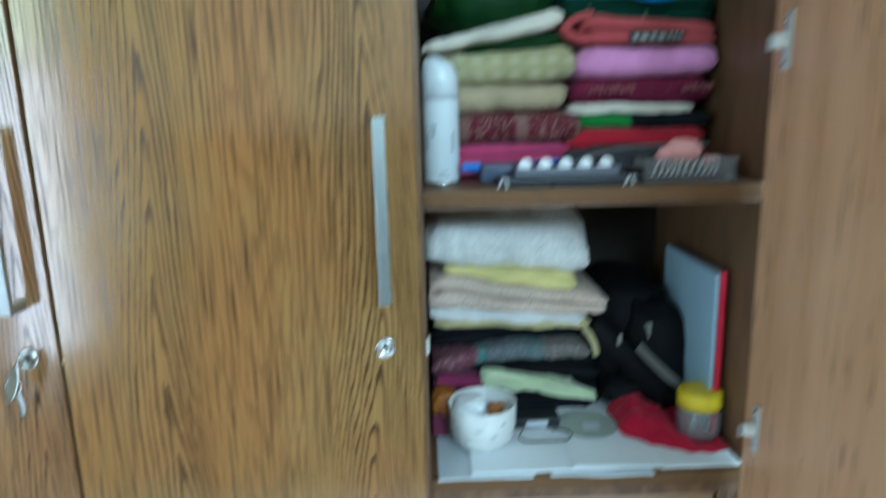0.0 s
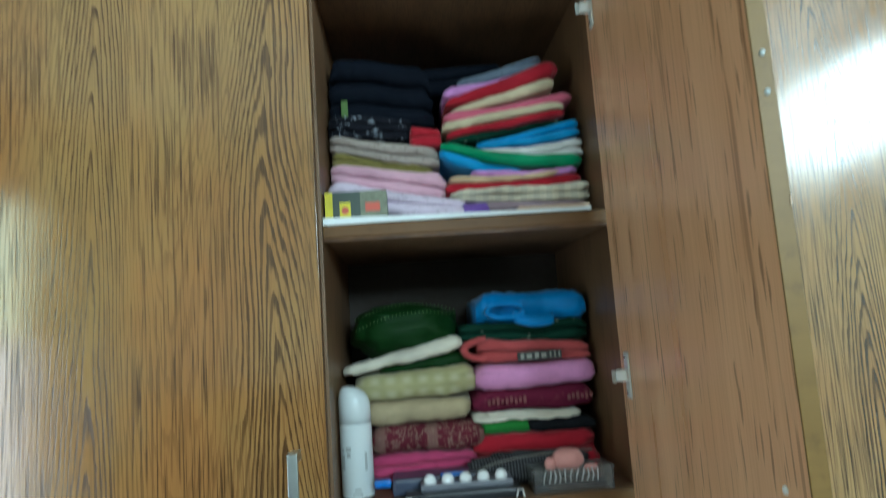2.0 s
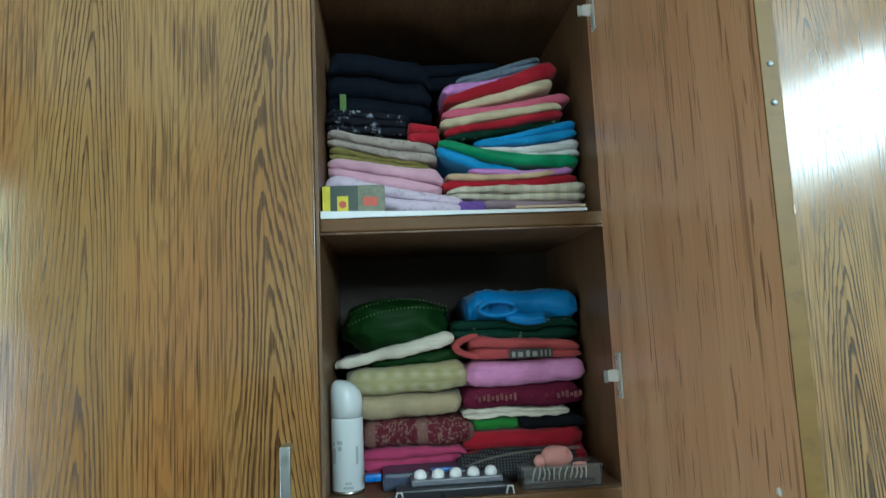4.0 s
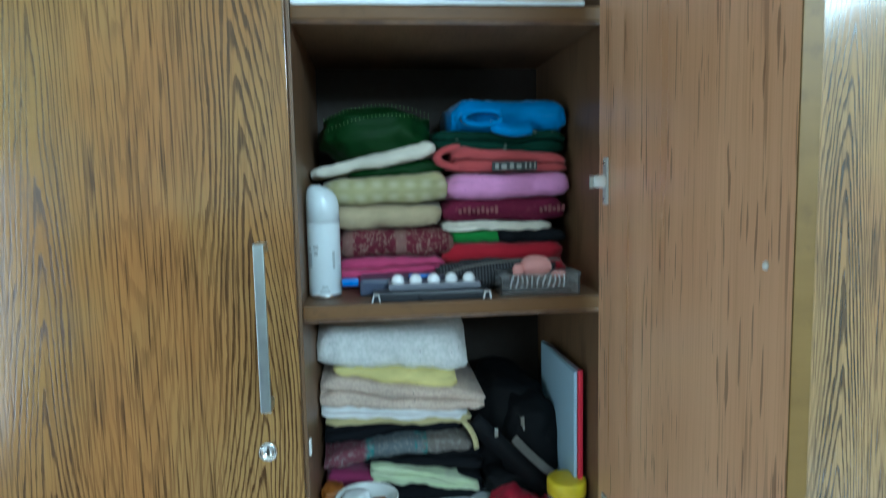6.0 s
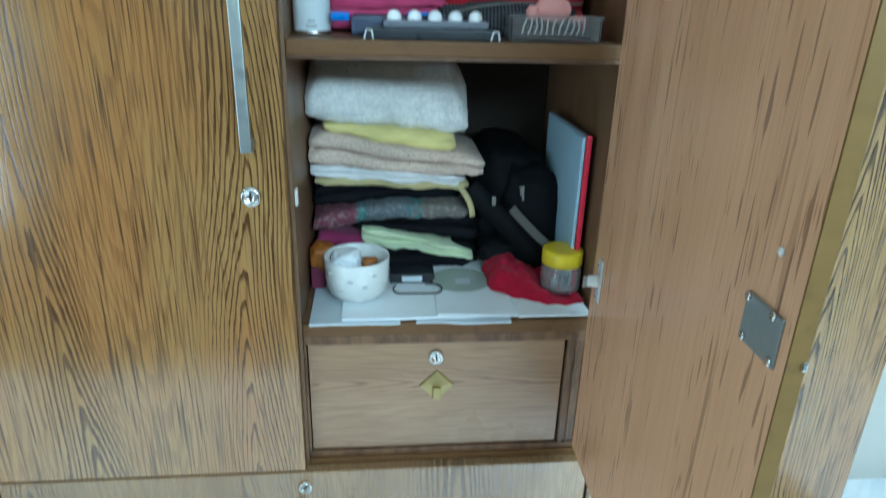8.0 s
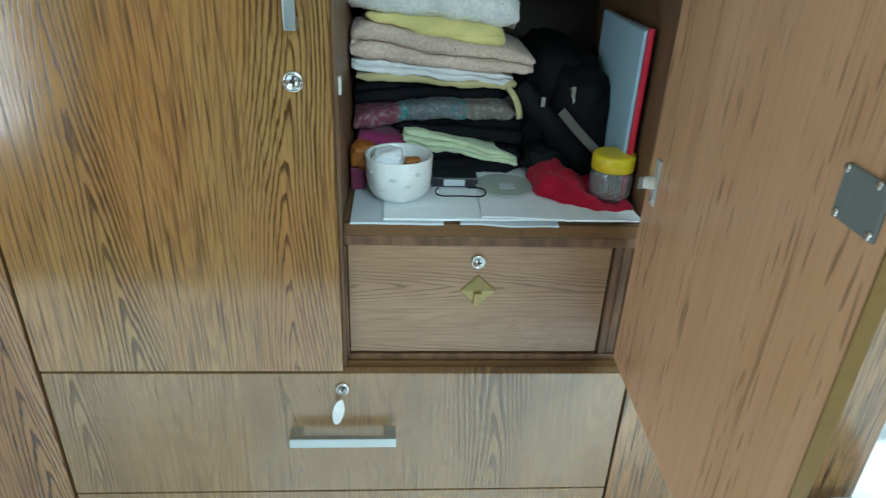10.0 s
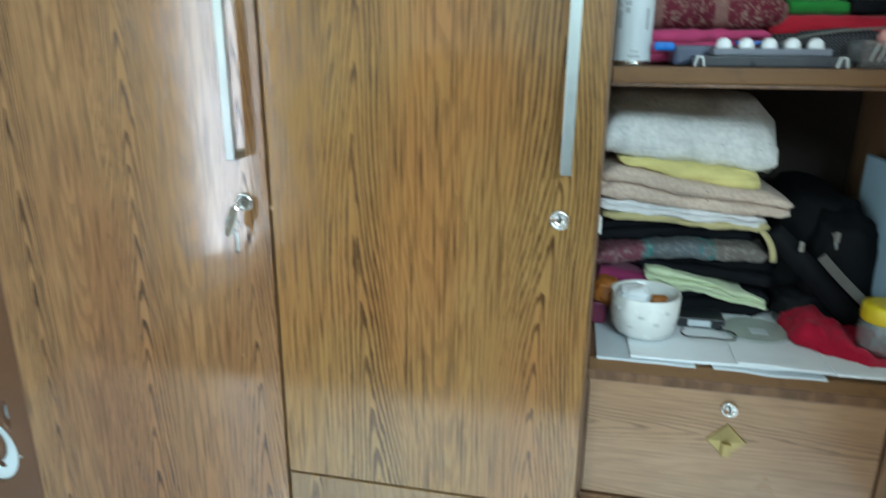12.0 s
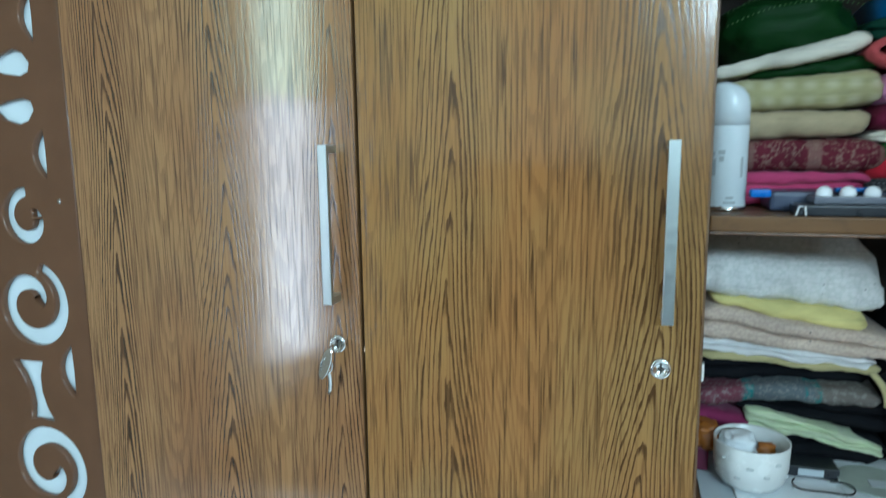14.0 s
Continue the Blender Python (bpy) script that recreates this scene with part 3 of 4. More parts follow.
for z in (1.560, 1.905):
    part("edge_chip", lump((0.4452, -0.4918, z), (0.0015, 0.0012, 0.009), z * 7, 0.2, 2.0), CARD, door_c, "small pale chip in the edge", True)
part("catch", box(-0.0188, -0.0150, 0.030, 0.042, 0.975, 1.000, 0.001), WHITE_PLASTIC, wardrobe, "small white plastic door catch")

# drawers
drawer = part("drawer", box(-0.013, 0.4115, 0.031, 0.050, 0.5345, 0.7390, 0.0015), OAK_FLAT, wardrobe, "small closed drawer with crosswise grain")
part("drawer_box", box(0.0, 0.40, 0.0505, 0.43, 0.545, 0.70), CARCASS, drawer)
cam_lock(drawer, 0.195, 0.031, 0.713, 0.0125)
pull = part("pull_plate", lathe([(0.030, 0.0), (0.028, 0.0022), (0.016, 0.003), (0.004, 0.004)], (0.197, 0.031, 0.658), 4, "Y"), BRASS, drawer, "diamond-shaped brass pull plate")
part("drop", box(0.190, 0.204, 0.021, 0.0278, 0.634, 0.657, 0.003), BRASS, pull, "hanging brass drop")
filler = part("filler_strip", box(0.4150, 0.4515, 0.030, 0.046, 0.5325, 0.7505, 0.001), REDWOOD, wardrobe)
for x, w, y in ((0.4155, 0.007, 0.0255), (0.4290, 0.004, 0.0275), (0.4440, 0.007, 0.0255)):
    part("bead_moulding", box(x, x + w, y, 0.0298, 0.5330, 0.7500, 0.0016), REDWOOD, filler)
rail = part("drawer_rail", box(-0.0185, 0.4515, 0.023, 0.034, 0.5055, 0.5200, 0.0015), EDGE, wardrobe)
part("rail_moulding", box(-0.0185, 0.4515, 0.026, 0.034, 0.5205, 0.5320, 0.0030, segments=3), REDWOOD, rail)
part("drawer_head_rail", box(-0.0185, 0.4515, 0.0262, 0.036, 0.7405, 0.7590, 0.0030, segments=3), REDWOOD, wardrobe)
part("jamb_strip", box(-0.0188, -0.0145, 0.026, 0.036, 0.5325, 0.7400, 0.001), REDWOOD, wardrobe)
long_drawer = part("drawer", box(-0.5165, 0.4665, 0.0, 0.020, 0.238, 0.511, 0.0012), OAK_HAZED, wardrobe, "wide closed drawer of oak-grained laminate")
bar_handle(long_drawer, (-0.118, 0.384), (0.066, 0.384), upright=False)
cam_lock(long_drawer, -0.026, 0.0, 0.481, 0.012)
key_in(long_drawer, -0.026, -0.003, 0.478, 12)
part("drawer", box(-0.5165, 0.4665, 0.0, 0.020, Z0, 0.234, 0.0012), OAK_HAZED, wardrobe, "lower wide closed drawer of oak-grained laminate")

# ---- carved screen beside the wardrobe ----


def stroke(points, widths):
    """The outline of a swelling brush stroke along points in the plane."""
    left, right = [], []
    for i, p in enumerate(points):
        a, b = points[max(i - 1, 0)], points[min(i + 1, len(points) - 1)]
        t = (Vector(b) - Vector(a)).normalized()
        n = Vector((-t.y, t.x))
        left.append(Vector(p) + n * widths[i] / 2)
        right.append(Vector(p) - n * widths[i] / 2)
    return left + right[::-1]


def scroll(cx, cz, r0, r1, a0, a1, w0, w1, n=30):
    pts, ws = [], []
    for i in range(n + 1):
        t = i / n
        a, r = radians(a0 + (a1 - a0) * t), r0 + (r1 - r0) * t ** 0.55
        pts.append((cx + r * math.cos(a), cz + r * math.sin(a)))
        ws.append(1.28 * (w0 + (w1 - w0) * t) * (0.35 + 0.65 * math.sin(math.pi * min(1, max(0.08, t * 0.86 + 0.12))) ** 0.4))
    return stroke(pts, ws)


def crescent(x, z0, z1, w):
    mid, h = (z0 + z1) / 2, (z1 - z0) / 2
    return [(x - w * math.cos(math.pi / 2 * s) ** 0.8, mid + h * s) for s in (i / 8 - 1 for i in range(17))] + [(x + 0.002 * math.cos(math.pi / 2 * s), mid + h * s) for s in (0.7 - i / 5 * 1.4 / 2 * 2 for i in range(5)) if abs(s) < 0.9]


def leaf(x, z, flip):
    pts = [(-0.085, 0.0), (-0.06, 0.022), (-0.03, 0.030), (-0.012, 0.024), (0.0, 0.008), (-0.004, -0.006), (-0.02, -0.012), (-0.05, -0.008)]
    return [(x + a * 1.25, z + b * 1.22 * flip) for a, b in pts]


def hourglass(x0, x1, z0, z1):
    m = (x0 + x1) / 2
    prof = [(0.0, 1.0), (0.25, 0.62), (0.5, 0.46), (0.75, 0.52), (1.0, 0.8)]
    w = (x1 - x0) / 2
    right = [(m + 0.012 * (1 - 2 * t) * -1 + w * k, z1 + (z0 - z1) * t) for t, k in prof]
    left = [(m + 0.012 * (1 - 2 * t) * -1 - w * k, z1 + (z0 - z1) * t) for t, k in prof]
    return right + left[::-1]


def motif():
    """One repeat of the cut pattern, right half; z from 0.62 to 1.383, mirrored above."""
    return [
        crescent(-1.120, 1.254, 1.350, 0.030),
        leaf(-1.134, 1.389, -1),
        scroll(-1.178, 1.188, 0.014, 0.048, 400, 85, 0.020, 0.028),
        scroll(-1.190, 1.026, 0.017, 0.076, -352, 72, 0.027, 0.033, 48),
        crescent(-1.106, 0.846, 0.957, 0.034),
        hourglass(-1.242, -1.164, 0.796, 0.918),
        scroll(-1.192, 0.701, 0.018, 0.080, 352, -72, 0.030, 0.035, 48),
        scroll(-1.290, 1.285, 0.010, 0.024, 300, -20, 0.012, 0.018),
    ]


def carved_screen():
    t = thing("carved_screen", "brown carved screen with white scrollwork cut-outs beside the wardrobe", "carved panel")
    cu = bpy.data.curves.new("panel", "CURVE")
    cu.dimensions, cu.fill_mode, cu.extrude, cu.bevel_depth, cu.bevel_resolution = "2D", "BOTH", 0.0035, 0.0030, 2

    def spline(pts):
        sp = cu.splines.new("POLY")
        sp.points.add(len(pts) - 1)
        for q, p in zip(sp.points, pts):
            q.co = (p[0], p[1], 0, 1)
        sp.use_cyclic_u = True

    x0, x1, mid, axis = -1.600, -1.065, 1.420, -1.332
    spline([(x0, 0.0), (x1, 0.0), (x1, 2.10), (x0, 2.10)])
    for shape in motif():
        for up in (False, True):
            for side in (False, True):
                pts = [(2 * axis - p[0] if side else p[0], 2 * mid - p[1] if up else p[1]) for p in shape]
                spline(pts)
    for low in (crescent(-1.11, 0.50, 0.58, 0.020), scroll(-1.186, 0.45, 0.016, 0.068, -255, 72, 0.030, 0.038), hourglass(-1.240, -1.166, 0.20, 0.31)):
        for side in (False, True):
            spline([(2 * axis - p[0] if side else p[0], p[1]) for p in low])
    tmp = bpy.data.objects.new("tmp", cu)
    scene.collection.objects.link(tmp)
    tmp.matrix_world = Matrix.Translation((0, 0.0140, 0)) @ Matrix.Rotation(radians(90), 4, "X")
    dg = bpy.context.evaluated_depsgraph_get()
    me = bpy.data.meshes.new_from_object(tmp.evaluated_get(dg))
    me.transform(tmp.matrix_world)
    bpy.data.objects.remove(tmp)
    me.materials.clear()
    me.materials.append(SCREEN_BROWN)
    board = new("cut_board", me)
    board.parent = t
    tagged(board, "brown board with scroll-shaped cut-outs")
    part("backing_board", box(x0 + 0.002, x1 - 0.002, 0.0215, 0.030, 0.0, 2.098), SCREEN_WHITE, t, "white backing board")
    for z in (0.45, 1.219, 1.80):
        part("screw", lathe([(0.005, 0.0), (0.004, 0.0016), (0.001, 0.002)], (-1.100, 0.0085, z), 14, "Y"), NICKEL, t, "", True)


carved_screen()

# ---- upper shelf ----
S3 = 1.6525
C = {}


def cl(key, *args, **kw):
    """Cloth material by key, made once."""
    if key not in C:
        C[key] = cloth(key, *args, **kw)
    return C[key]


LILAC = cl("pale_lilac_cotton", (0.64, 0.54, 0.66), (0.40, 0.30, 0.42), "lace", 70, 0.45)
DUSTY_PINK = cl("dusty_pink_silk", (0.62, 0.36, 0.46), sheen=0.4)
OLIVE_GOLD = cl("olive_gold_brocade", (0.20, 0.17, 0.05), (0.42, 0.36, 0.15), "lace", 130, 0.6)
TAUPE = cl("taupe_lace", (0.36, 0.31, 0.28), (0.10, 0.08, 0.08), "lace", 120, 0.5)
BLACK_LACE = cl("black_lace", (0.012, 0.013, 0.02), (0.46, 0.52, 0.62), "lace", 48, 0.65)
BLACK = cl("black_cotton", (0.010, 0.011, 0.014))
NAVY_CLOTH = cl("navy_cloth", (0.006, 0.009, 0.017))
RED = cl("crimson_cotton", (0.36, 0.007, 0.022))
BROWN_RED = cl("brown_red_cloth", (0.14, 0.025, 0.022))
CREAM_STRIPE = cl("cream_striped_cloth", (0.58, 0.53, 0.42), (0.38, 0.37, 0.32), "stripes", 14, 0.3)
CREAM_PEACH = cl("peach_cream_cloth", (0.58, 0.42, 0.27))
PURPLE = cl("purple_cloth", (0.16, 0.08, 0.34))
PINK = cl("rose_pink_cloth", (0.58, 0.12, 0.20))
GREEN = cl("emerald_satin", (0.004, 0.24, 0.10), rough=0.5)
SKY = cl("bright_blue_satin", (0.01, 0.26, 0.58), rough=0.5)
WHITE = cl("white_cotton", (0.70, 0.72, 0.70))
CREAM = cl("cream_cloth", (0.58, 0.50, 0.34))
DARK_GREEN = cl("dark_green_cloth", (0.008, 0.045, 0.028), (0.30, 0.36, 0.30), "dots", 42, 0.6)
VIOLET = cl("violet_satin", (0.55, 0.24, 0.58), rough=0.55)
GREY_BLUE = cl("grey_blue_cloth", (0.13, 0.17, 0.23), (0.03, 0.03, 0.05), "lace", 60, 0.5)
MAUVE = cl("mauve_cloth", (0.30, 0.22, 0.26))

liner = bmesh.new()
n = 24
rows = []
for i in range(n + 1):
    u = i / n
    x = -0.017 + 0.434 * u
    wob = 0.0015 * noise.noise(Vector((u * 9, 0, 0)))
    lip = 0.006 * (1 - u) ** 2
    rows.append([liner.verts.new((x, y, z)) for y, z in ((0.40, S3 + 0.002), (0.06, S3 + 0.003 + lip * 0.3), (0.026 + wob * 2, S3 + 0.004 + wob), (0.0205 + wob * 2, S3 + 0.001 - lip * 0.2), (0.0200 + wob * 2, S3 + 0.006 + lip), (0.05, S3 + 0.0085 + lip), (0.40, S3 + 0.004))])
for a, b in zip(rows, rows[1:]):
    for k in range(7):
        liner.faces.new((a[k], a[(k + 1) % 7], b[(k + 1) % 7], b[k]))
tagged(part("shelf_liner", liner, PAPER, smooth=False), "folded white paper sheet lining the upper shelf", "paper")
tagged(part("card_strip", box(0.30, 0.418, 0.030, 0.10, S3 + 0.010, S3 + 0.014, 0.0008), CARD), "peach card lying on the shelf paper", "card")

pack = thing("carton", "small dark green carton with a yellow label", "carton")
_b = S3 + 0.0105
part("body", box(-0.016, 0.086, 0.046, 0.105, _b, _b + 0.048, 0.0015), BOX_GREEN, pack)
part("yellow_band", box(-0.0155, -0.003, 0.0455, 0.0465, _b + 0.001, _b + 0.047), BOX_YELLOW, pack)
part("yellow_badge", box(0.008, 0.026, 0.0455, 0.0465, _b + 0.003, _b + 0.030), BOX_YELLOW, pack)
part("badge_mark", lathe([(0.006, 0.0), (0.006, 0.0006), (0.0035, 0.0006)], (0.017, 0.0455, _b + 0.016), 16, "Y"), BOX_RED, pack)
part("photo_panel", box(0.042, 0.0855, 0.0452, 0.0464, _b + 0.001, _b + 0.047), BOX_PHOTO, pack, "muted photo print")
part("red_print", box(0.050, 0.074, 0.0446, 0.0451, _b + 0.013, _b + 0.028), BOX_RED, pack)

G3 = "clothes on the upper shelf"
UP = [
    # name, label, x0, x1, y0, y1, base, thick, material, layers, sag
    ("folded_cloth", "brown-red folded cloth under the pile", 0.0, 0.22, 0.12, 0.40, (1.660, 1.660), (0.030, 0.026), BROWN_RED, 2, 0),
    ("folded_sari", "pale lilac folded sari with a soft rounded fold", -0.016, 0.222, 0.100, 0.40, (1.702, 1.668), (0.050, 0.034), LILAC, 2, 0.006),
    ("folded_sari", "dusty pink silk sari folded in the pile", -0.014, 0.190, 0.115, 0.40, (1.748, 1.708), (0.036, 0.048), DUSTY_PINK, 2, 0.004),
    ("folded_sari", "olive and gold brocade folded in the pile", -0.010, 0.170, 0.130, 0.40, (1.782, 1.756), (0.028, 0.016), OLIVE_GOLD, 2, 0.004),
    ("folded_sari", "taupe lace sari folded in the pile", -0.014, 0.184, 0.125, 0.40, (1.808, 1.768), (0.028, 0.036), TAUPE, 2, 0.004),
    ("folded_cloth", "crimson cloth tucked between the piles", 0.130, 0.188, 0.120, 0.36, (1.805, 1.803), (0.036, 0.034), RED, 2, 0),
    ("folded_sari", "black lace sari with silver pattern, folded", -0.015, 0.135, 0.130, 0.40, (1.834, 1.822), (0.040, 0.040), BLACK_LACE, 3, 0),
    ("folded_cloth", "navy cloth folded on the top of the pile", -0.014, 0.180, 0.165, 0.42, (1.872, 1.855), (0.130, 0.125), NAVY_CLOTH, 3, 0.0),
    ("folded_cloth", "mauve cloth at the bottom of the pile", 0.225, 0.440, 0.100, 0.40, (1.662, 1.668), (0.030, 0.024), MAUVE, 2, 0),
    ("folded_cloth", "cream striped cloth folded in the pile", 0.200, 0.444, 0.105, 0.40, (1.700, 1.690), (0.020, 0.034), CREAM_STRIPE, 2, 0.004),
    ("folded_cloth", "crimson cloth folded round a cream one", 0.190, 0.438, 0.110, 0.40, (1.716, 1.722), (0.020, 0.022), RED, 1, 0.008),
    ("folded_cloth", "peach cream cloth folded in the pile", 0.196, 0.400, 0.113, 0.40, (1.737, 1.738), (0.014, 0.008), CREAM_PEACH, 1, 0.008),
    ("folded_cloth", "small violet cloth end hanging from the pile", 0.214, 0.262, 0.094, 0.30, (1.666, 1.668), (0.026, 0.022), PURPLE, 1, 0.0),
    ("folded_cloth", "violet folded satin cloth in the pile", 0.240, 0.430, 0.115, 0.40, (1.746, 1.742), (0.010, 0.012), VIOLET, 1, 0.006),
    ("folded_cloth", "bright blue satin folded beneath the green", 0.184, 0.330, 0.115, 0.40, (1.780, 1.740), (0.024, 0.014), SKY, 1, 0.008),
    ("folded_cloth", "emerald green satin folded in the pile", 0.187, 0.440, 0.112, 0.40, (1.796, 1.752), (0.018, 0.026), GREEN, 1, 0.014),
    ("folded_cloth", "white cotton cloth folded in the pile", 0.230, 0.447, 0.118, 0.40, (1.786, 1.776), (0.010, 0.036), WHITE, 2, 0.010),
    ("folded_cloth", "bright blue satin folded in the pile", 0.250, 0.443, 0.118, 0.40, (1.796, 1.812), (0.014, 0.038), SKY, 2, 0.006),
    ("folded_cloth", "dark green cloth folded in the pile", 0.200, 0.420, 0.125, 0.40, (1.806, 1.836), (0.012, 0.018), DARK_GREEN, 1, 0.0),
    ("folded_cloth", "crimson cloth folded in the pile", 0.198, 0.420, 0.118, 0.40, (1.816, 1.848), (0.014, 0.014), RED, 1, 0.0),
    ("folded_cloth", "cream cloth folded in the pile", 0.194, 0.416, 0.114, 0.40, (1.830, 1.862), (0.018, 0.014), CREAM, 1, 0.0),
    ("folded_cloth", "rose pink cloth folded in the pile", 0.198, 0.434, 0.118, 0.40, (1.848, 1.878), (0.018, 0.022), PINK, 1, 0.004),
    ("folded_cloth", "cream cloth folded in the pile", 0.210, 0.402, 0.120, 0.40, (1.864, 1.900), (0.012, 0.026), CREAM, 1, 0.0),
    ("folded_cloth", "crimson cloth folded in the pile", 0.198, 0.410, 0.118, 0.40, (1.876, 1.926), (0.014, 0.036), RED, 1, 0.004),
    ("folded_cloth", "violet satin cloth folded in the pile", 0.196, 0.385, 0.116, 0.40, (1.890, 1.940), (0.020, 0.012), VIOLET, 1, 0.006),
    ("folded_cloth", "navy cloth lying loosely at the back of the pile", 0.150, 0.330, 0.215, 0.43, (1.930, 1.960), (0.060, 0.042), NAVY_CLOTH, 2, 0.0),
    ("folded_cloth", "grey-blue patterned cloth on top of the pile", 0.225, 0.385, 0.128, 0.40, (1.908, 1.950), (0.020, 0.022), GREY_BLUE, 2, 0.0),
]
tagged(part("paper_tag", box(0.010, 0.022, 0.150, 0.153, 1.872, 1.905, 0.0008), plain("green_tag", (0.10, 0.20, 0.04), 0.6)), "small green tag on the navy cloth", "tag")
for i, (nm, lab, x0, x1, y0, y1, base, th, mat, lay, sag) in enumerate(UP):
    folded(nm, lab, x0, x1, y0, y1, base, th, mat, lay, sag, seed=i + 1, group=G3)

# ---- middle shelf ----
S2 = 1.2115
G2 = "clothes on the middle shelf"
MAGENTA = cl("magenta_cotton", (0.45, 0.050, 0.145))
MAROON_GOLD = cl("maroon_brocade", (0.110, 0.012, 0.024), (0.32, 0.22, 0.17), "brocade", 75, 0.65)
BEIGE = cl("beige_cotton", (0.42, 0.34, 0.21), (0.52, 0.44, 0.29), "dots", 26, 0.5)
OLIVE_CHECK = cl("olive_checked_cloth", (0.38, 0.35, 0.18), (0.60, 0.58, 0.38), "check", 11, 0.75)
OFF_WHITE = cl("off_white_cloth", (0.66, 0.62, 0.52))
BOTTLE = cl("bottle_green_cloth", (0.010, 0.046, 0.010), rough=0.5)
CORAL = cl("coral_cloth", (0.40, 0.065, 0.068))
ORCHID = cl("orchid_pink_cloth", (0.66, 0.27, 0.52), (0.46, 0.14, 0.38), "dots", 90, 0.4)
MAROON = cl("maroon_silk", (0.13, 0.008, 0.035), (0.45, 0.16, 0.16), "lace", 70, 0.15)
LEAF = cl("leaf_green_cloth", (0.02, 0.17, 0.025))
BLUE_SHINY = cl("blue_synthetic", (0.005, 0.19, 0.50), rough=0.42)

MID = [
    ("folded_cloth", "magenta cotton folded at the bottom of the pile", 0.030, 0.215, 0.175, 0.42, (1.213, 1.213), (0.050, 0.050), MAGENTA, 3, 0),
    ("folded_sari", "maroon sari with gold woven brocade, folded", 0.030, 0.230, 0.168, 0.42, (1.263, 1.264), (0.050, 0.048), MAROON_GOLD, 1, 0),
    ("folded_cloth", "beige cotton cloth folded in the pile", 0.022, 0.212, 0.176, 0.42, (1.314, 1.318), (0.042, 0.038), BEIGE, 1, 0.002),
    ("folded_cloth", "olive checked cloth folded in the pile", 0.006, 0.226, 0.170, 0.42, (1.356, 1.360), (0.046, 0.054), OLIVE_CHECK, 1, 0.002),
    ("folded_cloth", "off-white cloth roll lying aslant on the pile", -0.016, 0.203, 0.180, 0.42, (1.402, 1.440), (0.018, 0.030), OFF_WHITE, 1, 0),
    ("folded_cloth", "bottle green cloth under the slanting roll", 0.050, 0.225, 0.200, 0.42, (1.402, 1.412), (0.012, 0.026), BOTTLE, 1, 0),
    ("folded_cloth", "crimson cloth folded at the bottom of the pile", 0.212, 0.432, 0.160, 0.42, (1.213, 1.213), (0.072, 0.070), RED, 2, 0),
    ("folded_cloth", "leaf green cloth folded in the pile", 0.226, 0.318, 0.176, 0.42, (1.284, 1.284), (0.022, 0.022), LEAF, 1, 0),
    ("folded_cloth", "black cloth with small white marks, folded", 0.312, 0.434, 0.172, 0.42, (1.284, 1.283), (0.022, 0.024), BLACK, 1, 0),
    ("folded_cloth", "off-white cloth folded thin in the pile", 0.216, 0.410, 0.172, 0.42, (1.307, 1.306), (0.016, 0.014), OFF_WHITE, 2, 0.001),
    ("folded_sari", "maroon silk sari folded in the pile", 0.216, 0.436, 0.168, 0.42, (1.322, 1.321), (0.038, 0.044), MAROON, 1, 0),
    ("folded_cloth", "orchid pink cloth folded in the pile", 0.224, 0.442, 0.166, 0.42, (1.360, 1.366), (0.048, 0.042), ORCHID, 1, 0.002),
    ("folded_cloth", "coral cloth folded with an open loop", 0.232, 0.436, 0.170, 0.42, (1.412, 1.408), (0.044, 0.030), CORAL, 2, 0.0),
    ("folded_cloth", "dark green dotted cloth folded in the pile", 0.200, 0.440, 0.185, 0.42, (1.452, 1.440), (0.032, 0.046), DARK_GREEN, 2, 0.002),
]
for i, (nm, lab, x0, x1, y0, y1, base, th, mat, lay, sag) in enumerate(MID):
    folded(nm, lab, x0, x1, y0, y1, base, th, mat, lay, sag, seed=i + 40, group=G2)

_m = tagged(part("cloth_bag", lump((0.098, 0.31, 1.480), (0.205, 0.24, 0.105), 3.3, 0.16, 2.4, 0.75), BOTTLE, smooth=True), "bottle green bag with a beaded border", "bag")
for k, (za, zb) in enumerate(((1.520, 1.516), (1.500, 1.508))):
    pts = curve_points((0.012, 0.200 + k * 0.004, za - 0.016), (0.10, 0.170, za + 0.026), (0.194, 0.206, zb - 0.004), 26)
    bm = bmesh.new()
    for p in pts:
        bmesh.ops.create_icosphere(bm, subdivisions=1, radius=0.0013, matrix=Matrix.Translation(p))
    part("bead_border", bm, cl("pale_green_bead", (0.14, 0.24, 0.09)), _m, "row of small pale beads")
_m = folded("folded_jacket", "bright blue synthetic jacket folded round on the pile", 0.236, 0.442, 0.178, 0.42, (1.474, 1.476), (0.066, 0.058), BLUE_SHINY, 1, 0.0, wrinkle=0.009, seed=61, category="jacket")
loop = [(0.285 + 0.034 * math.cos(radians(q)), 0.176 + 0.004 * math.sin(radians(q * 2)), 1.503 + 0.013 * math.sin(radians(q))) for q in range(20, 351, 15)]
part("fold", ribbon(loop, 0.020, 0.007, (0, 1, 0)), BLUE_SHINY, _m, "rounded open fold", True)
part("sleeve", ribbon(curve_points((0.300, 0.176, 1.490), (0.335, 0.168, 1.474), (0.372, 0.172, 1.484), 10), 0.020, 0.008, (0, 0.3, 1)), BLUE_SHINY, _m, "", True)
# woven marks on the coral and maroon cloths
motif_mat = plain("black_white_motif", (0.05, 0.05, 0.05), 0.7)


